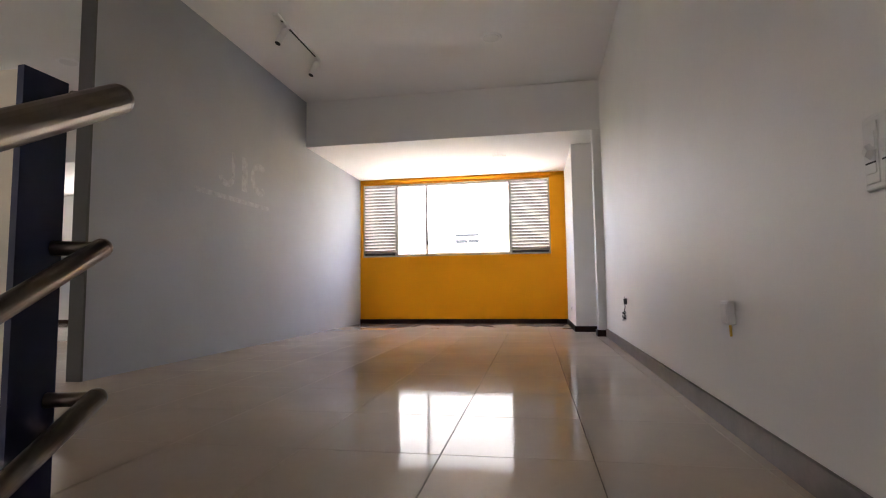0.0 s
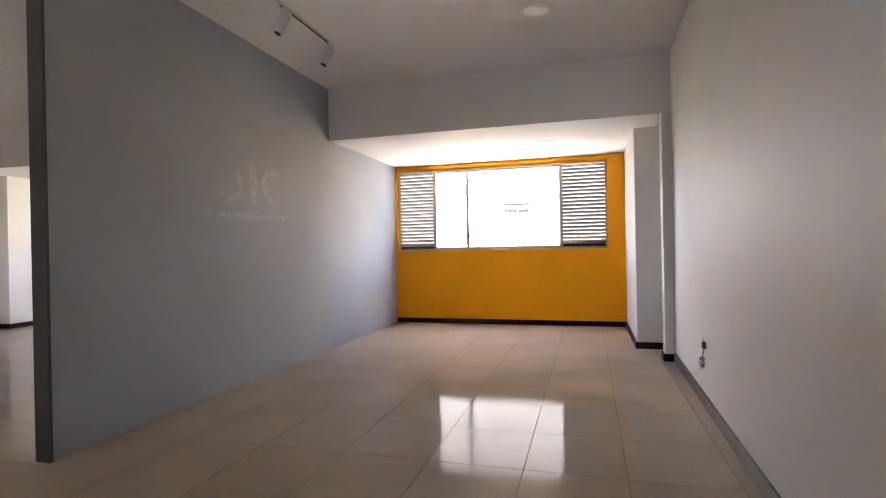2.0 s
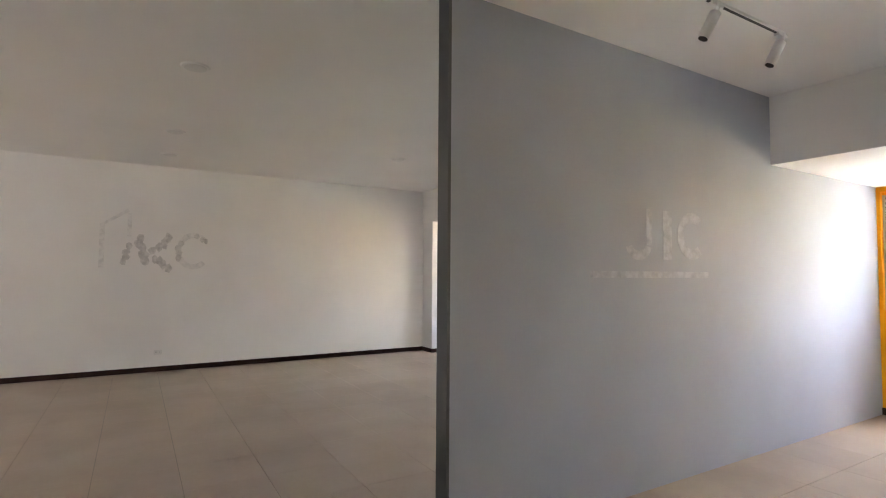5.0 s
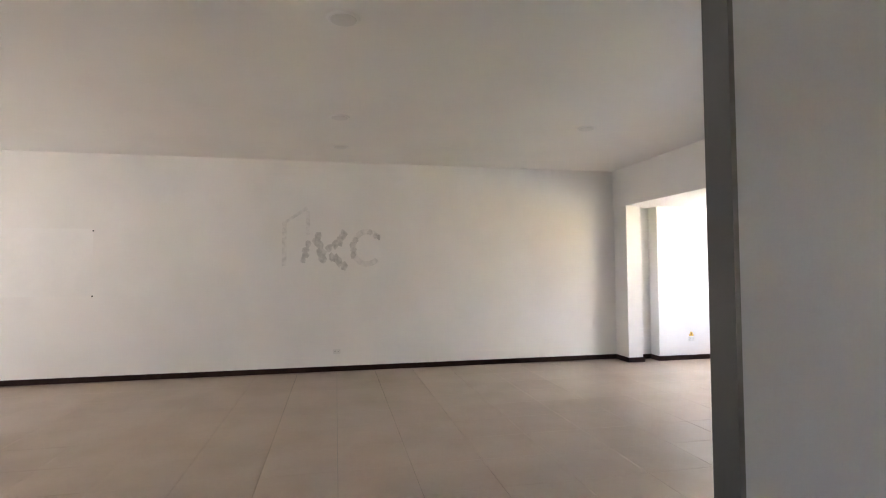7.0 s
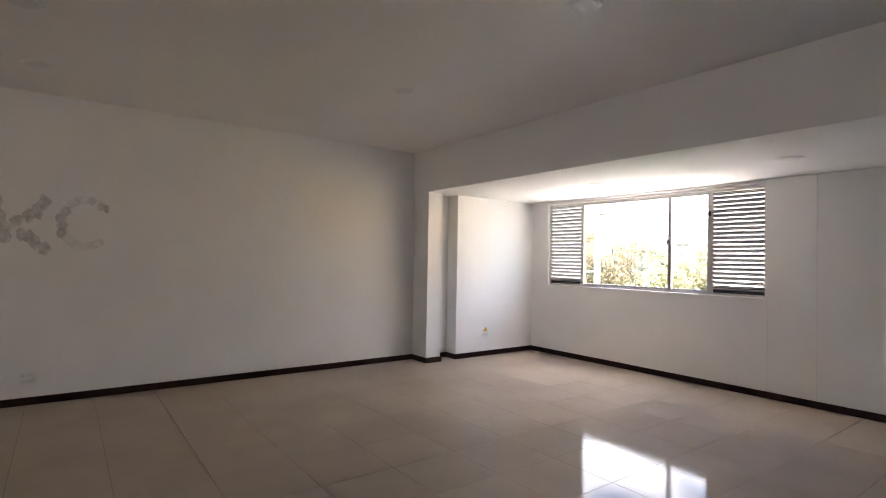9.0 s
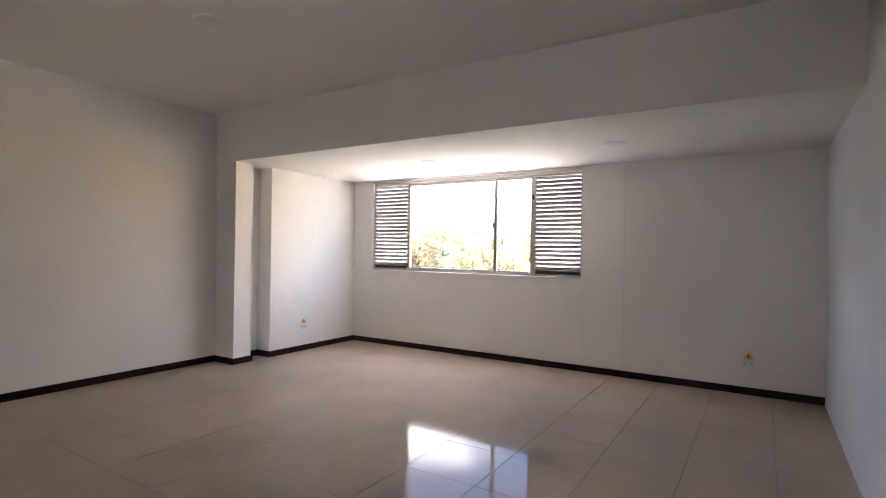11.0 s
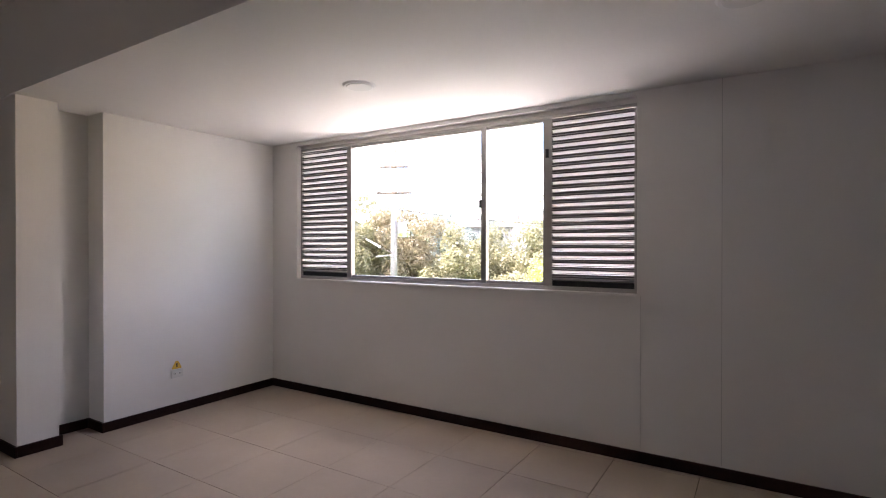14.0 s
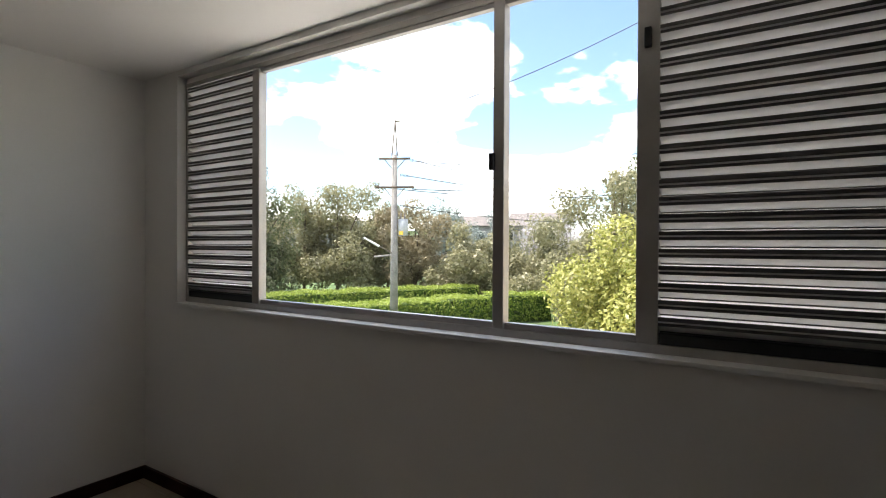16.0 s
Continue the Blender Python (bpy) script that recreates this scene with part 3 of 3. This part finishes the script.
flat("sign_mark", faint, XL, 0.0004, M_GHOST3, "faint house-shaped outline of a removed sign")
flat("panel_mark", [rect(-3.6, -1.63, 1.25, 2.24)], XL, 0.0010, mat("cleaner_wall_patch", (0.815, 0.80, 0.775), 0.5, vary=0.02, scale=2), "faint rectangle of a removed board")
for z in (1.25, 2.21):
    t = thing("wall_screw", (XL, -1.63, z), "small rusty screw in the white wall", "screw", "wall screws")
    part("head", rod(bmesh.new(), (0, 0, 0), (0.006, 0, 0), 0.011, seg=10), M_DARK, t)

# ---- hand rail at the stair ----
rail = thing("stair_railing", (0.03, 0.78, 0.0), "dull steel stair railing with three sloping tubes", "railing")
for (y, z, r, bite) in ((0.785, 1.02, 0.031, 0.0), (0.762, 0.716, 0.019, 1.0), (0.763, 0.432, 0.019, 1.0)):
    yy, slope = y - 0.78, 0.59
    far_y = -2.6
    part("rail_tube", rod(bmesh.new(), (0, yy, z), (0, far_y, z + slope * (far_y - yy)), r, seg=20), M_STEEL, rail, smooth=True)
    part("rail_cap", (lambda b: (bmesh.ops.create_uvsphere(b, u_segments=20, v_segments=10, radius=r, matrix=Matrix.Translation((0, yy, z))), b)[1])(bmesh.new()), M_STEEL, rail, smooth=True)
    part("wall_bracket", rod(bmesh.new(), (0, yy + 0.002, z - 0.002), (-0.079, yy - 0.03 if bite else -0.02, z), 0.014, seg=14), M_STEEL, rail, smooth=True)
part("rail_post", rod(bmesh.new(), (0, -1.6, -1.5), (0, -1.6, 0.0), 0.02, seg=14), M_STEEL, rail, smooth=True)

# ---- outside ----
ZG = -3.0
bm = bmesh.new()
bmesh.ops.create_grid(bm, x_segments=2, y_segments=2, size=900, matrix=Matrix.Translation((0, 0, ZG)))
structure("ground", bm, M_GRASS, "green lawn reaching to the horizon")
# unseen paving, kept pale to bounce sunlight up onto the soffits
structure("pavement", cube(-60, 40, 9.31, 13.5, ZG - 0.1, ZG + 0.14), M_PAVE, "unseen pale concrete pavement below the windows, added to bounce light in")
structure("road", cube(-60, 40, 13.5, 22.0, ZG - 0.1, ZG + 0.02), M_ROAD, "unseen pale street below the windows, added to bounce light in")
bm = bmesh.new()
box(bm, XL - 0.2, 2.0, YW + WT - 0.1, YW + WT - 0.005, ZG, -0.25)
structure("wall_outer_north", bm, M_FAC, "pale outer wall of the storey below")


def leaves(name, blobs, count, size, material, parent, seed, flatten=1.0):
    """Leaf quads scattered through overlapping clumps, denser near their surface."""
    r = np.random.RandomState(seed)
    w = np.array([b[3] ** 2 for b in blobs])
    which = r.choice(len(blobs), count, p=w / w.sum())
    c, rad = np.array([b[:3] for b in blobs])[which], np.array([b[3] for b in blobs])[which]
    d = r.normal(size=(count, 3))
    d /= np.linalg.norm(d, axis=1)[:, None]
    rr = rad * (0.55 + 0.5 * r.rand(count) ** 0.6)
    p = c + d * rr[:, None] * np.array([1, 1, flatten])
    nrm = d * 0.7 + r.normal(size=(count, 3)) * 0.6 + np.array([0, 0, 0.35])
    nrm /= np.linalg.norm(nrm, axis=1)[:, None]
    u = np.cross(nrm, r.normal(size=(count, 3)))
    u /= np.linalg.norm(u, axis=1)[:, None]
    v = np.cross(nrm, u)
    s = size * (0.6 + 0.8 * r.rand(count))[:, None]
    quad = np.stack([p - u * s, p + v * s * 0.5, p + u * s, p - v * s * 0.5], axis=1).reshape(-1, 3)
    me = bpy.data.meshes.new(name)
    me.from_pydata(quad.tolist(), [], np.arange(count * 4).reshape(-1, 4).tolist())
    me.materials.append(material)
    ob = new(name, me)
    ob.parent = parent
    return ob


def tree(x, y, h, spread, material, label, seed, count=6000, size=0.16, trunk=0.35, name="tree", low=0.0, category="tree"):
    """Tapered trunk, limbs, and clumps of leaves at and between the limb ends."""
    r = random.Random(seed)
    t = thing(name, (x, y, ZG), label, category)
    bm = bmesh.new()
    tips, th = [], h * trunk
    rod(bm, (0, 0, 0), (0.1, 0, th), 0.035 * h * 0.5, 0.022 * h * 0.5, 9)
    for k in range(9):
        a, f = k * 2.4 + r.random(), r.uniform(0.35, 1.0)
        z0 = th * r.uniform(0.55, 1.0)
        tip = Vector((math.cos(a) * spread * r.uniform(0.4, 0.8), math.sin(a) * spread * r.uniform(0.4, 0.8), max(th * 0.7, h * (low + (0.92 - low) * f) - spread * 0.3)))
        mid = Vector((tip.x * 0.45, tip.y * 0.45, z0 + (tip.z - z0) * 0.6))
        rod(bm, (0.05, 0, z0), mid, 0.009 * h, 0.006 * h, 6)
        rod(bm, mid, tip, 0.006 * h, 0.0025 * h, 5)
        tips += [tip, mid]
    rod(bm, (0.1, 0, th), (0, 0, h * 0.85), 0.011 * h, 0.003 * h, 6)
    part("trunk", bm, M_BARK, t)
    blobs = []
    low_tips = [Vector((math.cos(k * 1.3) * spread * 0.6, math.sin(k * 1.3) * spread * 0.6, h * (low + 0.16 + 0.03 * k))) for k in range(6)]
    for tip in tips + low_tips + [Vector((0, 0, h * 0.86)), Vector((0, 0, h * 0.7)), Vector((0, 0, h * 0.5))]:
        for _ in range(3):
            rad = spread * r.uniform(0.14, 0.34)
            q = tip + Vector((r.uniform(-1, 1), r.uniform(-1, 1), r.uniform(-0.7, 0.8))) * spread * 0.25
            q.z = min(max(q.z, rad * 0.6 + h * low * 0.5), h - rad * 0.5)
            blobs.append((q.x, q.y, q.z, rad))
    tagged(leaves("crown", blobs, count, size, material, t, seed + 100), kind="stuff")
    return t


EYE = Vector((-5.35, 7.29, 0))


def away(deg, d):
    """A spot d metres off the last camera eye, deg left of straight out, to fit its view."""
    a = radians(deg)
    return EYE.x - math.sin(a) * d, EYE.y + math.cos(a) * d


# the wood behind the hedges, by bearing
for k, (deg, d, h, sp, m, words, low) in enumerate([
        (53.5, 38, 10.6, 3.4, L_DARK, "dark green bushy tree behind the hedge", 0.0),
        (48, 44, 9.6, 3.2, L_OLIVE, "olive green tree at the garden edge", 0.05),
        (44.5, 42, 10.2, 3.6, L_OLIVE, "tall olive tree behind the hedge", 0.0),
        (41, 46, 8.6, 2.8, L_OLIVE, "olive green tree in the wood", 0.0),
        (36, 43, 8.8, 3.0, L_BROWN, "brownish tree with thin foliage", 0.0),
        (39, 52, 8.8, 3.0, L_DARK, "dark green tree in the wood", 0.0),
        (32.5, 58, 9.6, 4.0, L_BLUE, "blue-green tree far behind", 0.0),
        (31, 40, 6.3, 3.0, L_OLIVE, "low spreading olive tree", 0.05),
        (27, 62, 10.0, 4.2, L_BLUE, "pale blue-green far tree", 0.0),
        (26.5, 44, 6.4, 3.4, L_OLIVE, "low olive tree behind the hedge", 0.0),
        (22, 40, 6.6, 3.6, L_OLIVE, "broad olive green shrub tree", 0.0),
        (19, 62, 9.2, 4.4, L_PINK, "tree with pale pinkish blossom", 0.0),
        (23, 66, 8.8, 4.0, L_PINK, "pale blossoming tree far behind", 0.0),
        (14.5, 34, 9.6, 3.4, L_OLIVE, "tall light green garden tree", 0.0),
        (11, 40, 11.4, 3.6, L_DARK, "tall dark green garden tree", 0.05),
        (17, 30, 5.4, 2.6, L_OLIVE, "grey-green shrub tree by the hedge", 0.0),
        (59, 42, 10.5, 3.8, L_DARK, "dark green tree at the wood's end", 0.0),
        (64, 40, 9.5, 3.8, L_OLIVE, "olive tree at the wood's end", 0.0),
        (6, 42, 8.5, 4.0, L_OLIVE, "olive tree beyond the street", 0.0)]):
    x, y = away(deg, d)
    tree(x, y, h, sp, m, words, 20 + k, count=16000, size=0.125, trunk=0.20, low=low)

# the near bush with large bright leaves
x, y = away(12.9, 13.0)
tree(x, y, 5.05, 2.6, L_BRIGHT, "dense bush with glossy yellow-green leaves in the sun", 77, count=48000, size=0.058, trunk=0.2, name="bush", category="bush")


def hedge(a, b, width, height, label, seed):
    """A clipped hedge: a solid dark green core under a skin of small leaves."""
    a, b = Vector((*a, ZG)), Vector((*b, ZG))
    d = (b - a)
    n = Vector((-d.y, d.x, 0)).normalized()
    t = thing("hedge", (a + b) / 2, label, "hedge", "clipped hedges")
    o = (a + b) / 2
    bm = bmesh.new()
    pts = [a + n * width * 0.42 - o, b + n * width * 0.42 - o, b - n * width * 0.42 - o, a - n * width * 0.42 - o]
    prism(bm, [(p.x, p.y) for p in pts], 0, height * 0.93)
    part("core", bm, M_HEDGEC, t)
    r = np.random.RandomState(seed)
    count = int(d.length * 900)
    s, q = r.rand(count), r.rand(count)
    top = q < 0.45
    off = np.where(top, (r.rand(count) - 0.5) * width, np.sign(r.rand(count) - 0.5) * width * 0.5)
    zz = np.where(top, height, r.rand(count) * height)
    wave = 0.05 * np.sin(s * d.length * 1.7) + 0.04 * np.sin(s * d.length * 4.1 + 1)
    p = np.outer(s - 0.5, np.array(d)) + np.outer(off, np.array(n)) + np.outer(zz + wave * (zz / height), [0, 0, 1]) + r.normal(size=(count, 3)) * 0.05
    u = r.normal(size=(count, 3))
    u /= np.linalg.norm(u, axis=1)[:, None]
    v = np.cross(u, r.normal(size=(count, 3)))
    v /= np.linalg.norm(v, axis=1)[:, None]
    quad = np.stack([p - u * 0.07, p + v * 0.04, p + u * 0.07, p - v * 0.04], axis=1).reshape(-1, 3)
    me = bpy.data.meshes.new("foliage")
    me.from_pydata(quad.tolist(), [], np.arange(count * 4).reshape(-1, 4).tolist())
    me.materials.append(L_HEDGE)
    ob = tagged(new("foliage", me), kind="stuff")
    ob.parent = t
    return t


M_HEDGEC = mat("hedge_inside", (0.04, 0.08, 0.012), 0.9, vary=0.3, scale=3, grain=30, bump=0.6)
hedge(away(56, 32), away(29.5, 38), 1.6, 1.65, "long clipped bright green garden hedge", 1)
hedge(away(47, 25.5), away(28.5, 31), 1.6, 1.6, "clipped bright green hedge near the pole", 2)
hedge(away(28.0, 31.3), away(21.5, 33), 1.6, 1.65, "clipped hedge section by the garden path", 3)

# utility pole
px, py = away(38.3, 25)
pole = thing("utility_pole", (px, py, ZG), "grey concrete utility pole with crossarms and transformer", "utility pole")
PX = Vector((math.cos(radians(38.3)), math.sin(radians(38.3)), 0))    # across the view of it


def along(u, z, f=0.0):
    return (PX.x * u - PX.y * f, PX.y * u + PX.x * f, z - ZG)


part("shaft", rod(bmesh.new(), (0, 0, 0), (0, 0, 8.95), 0.21, 0.13, 16), M_CONC, pole, smooth=True)
top = bmesh.new()
rod(top, along(-0.13, 5.9), along(0.02, 7.6), 0.035)
rod(top, along(0.13, 5.9), along(0.02, 7.6), 0.035)
rod(top, along(-0.02, 7.6), along(0.2, 7.56), 0.04)
part("top_bracket", top, M_STEEL, pole)
for z, u0, u1 in ((5.72, -0.75, 0.75), (4.35, -0.9, 0.95)):
    arm = part("crossarm", rod(bmesh.new(), along(u0, z, -0.16), along(u1, z + 0.04, -0.16), 0.055, seg=8), M_BARK, pole)
    for s in (-1, 1):
        part("brace", rod(bmesh.new(), along(0.12 * s, z - 0.45, -0.15), along(0.5 * s, z, -0.15), 0.02, seg=6), M_STEEL, arm)
for u, z in ((0.85, 5.70), (1.05, 5.66), (0.35, 4.98), (0.55, 4.95), (-0.85, 4.46), (0.92, 4.30), (0.28, 3.52)):
    ins = bmesh.new()
    for k in range(3):
        rod(ins, along(u + 0.07 * k - 0.07, z), along(u + 0.07 * k - 0.04, z), 0.085, 0.05, 10)
    part("insulator", ins, M_DARK, pole)
trafo = part("transformer", rod(bmesh.new(), along(0.42, 2.05), along(0.42, 2.85), 0.24, 0.24, 16), M_GREYBOX, pole, "grey transformer tank with a yellow plate", smooth=True)
part("plate", cube(0.30, 0.52, -0.02, 0.02, 2.08 - ZG, 2.26 - ZG), M_WARN, trafo)
for s in (0.32, 0.5):
    part("bushing", rod(bmesh.new(), along(s, 2.85), along(s, 3.15), 0.04, 0.025, 8), M_CONC, trafo)
la = part("lamp_arm", rod(bmesh.new(), along(0, 1.15, -0.1), along(-0.75, 1.55, -0.2), 0.03, seg=8), M_STEEL, pole)
part("lamp_head", rod(bmesh.new(), along(-0.72, 1.53, -0.2), along(-1.45, 1.95, -0.25), 0.06, 0.035, 12), M_LAMP, la, "pale street lamp head")
part("spare_arm", rod(bmesh.new(), along(0, 1.12), along(-0.95, 1.02), 0.045, seg=8), M_CONC, pole)


def wire(a, b, sag, r=0.021):
    a, b = Vector(a), Vector(b)
    pts = [a.lerp(b, i / 14) - Vector((0, 0, sag * 4 * (i / 14) * (1 - i / 14))) for i in range(15)]
    bm = bmesh.new()
    for p, q in zip(pts, pts[1:]):
        rod(bm, p, q, r, r, 5)
    return tagged(part("power_line", bm, M_DARK, None, "thin dark overhead power line"), category="cable", group="overhead power lines")


def pole_pt(u, z):
    return Vector((px, py, 0)) + Vector((PX.x * u, PX.y * u, z))


for u, z, deg, d, z2, sag in ((0.2, 7.55, 12, 26, 12.2, 0.3), (1.1, 5.66, 8, 40, 9.0, 0.8), (0.95, 4.3, 6, 38, 7.6, 0.8), (-0.9, 4.4, 4, 45, 7.0, 1.0),
                             (0.6, 4.95, 0, 50, 6.2, 1.0), (1.1, 5.66, 2, 60, 5.9, 1.0), (0.3, 3.5, 5, 55, 5.0, 1.0)):
    q = away(deg, d)
    wire(pole_pt(u, z), (q[0], q[1], z2), sag)


def house(x, y, w, d, h, roof_h, wall_m, roof_m, rz, label, wins=3):
    t = thing("house", (x, y, ZG), label, "house")
    t.rotation_euler = (0, 0, radians(rz))
    part("wall", cube(-w / 2, w / 2, -d / 2, d / 2, 0, h), wall_m, t)
    bm = bmesh.new()
    e = 0.6
    vs = [bm.verts.new(p) for p in ((-w / 2 - e, -d / 2 - e, h), (w / 2 + e, -d / 2 - e, h), (w / 2 + e, d / 2 + e, h), (-w / 2 - e, d / 2 + e, h), (-w / 2 - e, 0, h + roof_h), (w / 2 + e, 0, h + roof_h))]
    for f in ((0, 1, 5, 4), (2, 3, 4, 5), (0, 4, 3), (1, 2, 5), (3, 2, 1, 0)):
        bm.faces.new([vs[i] for i in f])
    part("roof", bm, roof_m, t)
    for k in range(wins):
        xx = -w / 2 + w * (k + 0.5) / wins
        for zz in (h - 1.9,):
            wd = part("window", cube(xx - 0.65, xx + 0.65, -d / 2 - 0.05, -d / 2 + 0.02, zz, zz + 1.2), M_FAC, t)
            part("pane", cube(xx - 0.55, xx + 0.55, -d / 2 - 0.06, -d / 2 - 0.045, zz + 0.1, zz + 1.1), M_GLASSD, wd)
    return t


hx, hy = away(28.5, 72)
house(hx, hy, 11, 8, 7.2, 1.5, M_OLDW, M_ROOF, 25, "old grey house with a dark roof among trees", 3)
hx, hy = away(47, 90)
house(hx, hy, 22, 9, 8.5, 1.3, M_OLDW, M_FAC, 40, "long low building with a pale roof behind trees", 5)
hx, hy = away(22, 95)
house(hx, hy, 10, 8, 9.0, 1.6, M_FAC, M_ROOF, 15, "pale far house on the rise", 3)
far = thing("antenna_mast", (*away(23.5, 80), ZG), "thin dark mast among the trees", "mast")
part("mast", rod(bmesh.new(), (0, 0, 0), (0, 0, 12.6), 0.1, 0.06, 8), M_DARK, far)

# distant wooded rise, closing the view
bm = bmesh.new()
prev = None
rr = random.Random(5)
for k in range(61):
    a = radians(-80 + 170 * k / 60)
    q = (-5 - math.sin(a) * 160, 7 + math.cos(a) * 160)
    cur = (bm.verts.new((*q, ZG - 1)), bm.verts.new((q[0] * 1.25, q[1] * 1.25, ZG + 9 + rr.uniform(-1.5, 1.5) + 2 * math.sin(k * 0.5))), bm.verts.new((q[0] * 1.8, q[1] * 1.8, ZG + 6)))
    if prev:
        bm.faces.new((prev[0], cur[0], cur[1], prev[1])), bm.faces.new((prev[1], cur[1], cur[2], prev[2]))
    prev = cur
structure("backdrop", bm, M_GRASS, "distant green wooded rise")

# the building across the street
bld = thing("apartment_building", (1.0, 25.0, ZG), "sunlit white apartment building across the street", "building")


def bpart(nm, x0, x1, y0, y1, z0, z1, m, parent=bld, label=""):
    return part(nm, cube(x0 - 1.0, x1 - 1.0, y0 - 25, y1 - 25, z0 - ZG, z1 - ZG), m, parent, label)


bpart("wall", -9, -1.0, 25, 34, ZG, 11, M_FAC)
bpart("wall", -1.0, 13, 23.6, 34, ZG, 3.55, M_FACC, label="cream projecting lower wing")
bpart("wall", -1.0, 13, 25, 34, 3.55, 11, M_FAC)
bpart("roof", -1.25, 13, 23.3, 25.0, 3.55, 3.75, M_FAC)
bpart("roof", -9.3, 13.3, 24.7, 34.3, 11, 11.4, M_FAC)
bpart("ledge", -4.2, -1.5, 24.72, 25.0, 2.53, 2.65, M_FACC)
wd = bpart("window", -4.1, -1.65, 24.93, 25.02, 2.78, 3.38, M_FAC)
bpart("pane", -2.90, -2.30, 24.915, 24.932, 2.85, 3.03, M_GLASSD, wd)
bpart("pane", -2.25, -1.73, 24.915, 24.932, 2.85, 3.03, M_GLASSD, wd)
bpart("pane", -2.90, -1.73, 24.915, 24.932, 3.19, 3.29, M_GLASSD, wd)
bpart("frame", -4.1, -1.65, 24.90, 24.935, 3.33, 3.38, M_ALU, wd)

# ---- floor tiles ----
TX, TY, X0, Y0, GAP = 0.568, 0.60, 0.485, 4.28, 0.003
shared = {}


def tile_mesh(w, d):
    key = (round(w, 3), round(d, 3))
    if key not in shared:
        bm = bmesh.new()
        e, h = 0.0012, 0.012
        lo = [bm.verts.new((x, y, -h)) for x, y in ((0, 0), (w, 0), (w, d), (0, d))]
        md = [bm.verts.new((x, y, -e)) for x, y in ((0, 0), (w, 0), (w, d), (0, d))]
        hi = [bm.verts.new((x, y, 0)) for x, y in ((e, e), (w - e, e), (w - e, d - e), (e, d - e))]
        for i in range(4):
            j = (i + 1) % 4
            bm.faces.new((lo[i], lo[j], md[j], md[i])), bm.faces.new((md[i], md[j], hi[j], hi[i]))
        bm.faces.new(hi)
        me = bpy.data.meshes.new("tile")
        bm.to_mesh(me)
        bm.free()
        me.materials.append(M_TILE)
        shared[key] = me
    return shared[key]


rest_v, rest_f = [], []
for i in range(-18, 4):
    for j in range(-18, 9):
        ax, ay = X0 + i * TX + GAP / 2, Y0 + j * TY + GAP / 2
        bx, by = ax + TX - GAP, ay + TY - GAP
        ax, bx, ay, by = max(ax, XL), min(bx, 1.77), max(ay, YR), min(by, YW)
        if bx - ax < 0.02 or by - ay < 0.02:
            continue
        cells = [(ax, bx, ay, by)]
        if bx > HX0 and ay < HY1 and by > HY0:
            cells = []
            if ax < HX0:
                cells.append((ax, HX0, ay, by))
            if by > HY1:
                cells.append((max(ax, HX0), bx, HY1, by))
        for cx0, cx1, cy0, cy1 in cells:
            if cx1 - cx0 < 0.02 or cy1 - cy0 < 0.02:
                continue
            if cy0 > 0.9:
                o = new("tile", tile_mesh(cx1 - cx0, cy1 - cy0))
                o.parent, o.location = floor, (cx0, cy0, 0)
            else:
                k = len(rest_v)
                rest_v += [(cx0, cy0, 0), (cx1, cy0, 0), (cx1, cy1, 0), (cx0, cy1, 0), (cx0, cy0, -.012), (cx1, cy0, -.012), (cx1, cy1, -.012), (cx0, cy1, -.012)]
                rest_f += [(k, k + 1, k + 2, k + 3), (k, k + 4, k + 5, k + 1), (k + 1, k + 5, k + 6, k + 2), (k + 2, k + 6, k + 7, k + 3), (k + 3, k + 7, k + 4, k)]
me = bpy.data.meshes.new("tiles")
me.from_pydata(rest_v, [], rest_f)
me.materials.append(M_TILE)
o = tagged(new("tiles", me), kind="stuff")
o.parent = floor
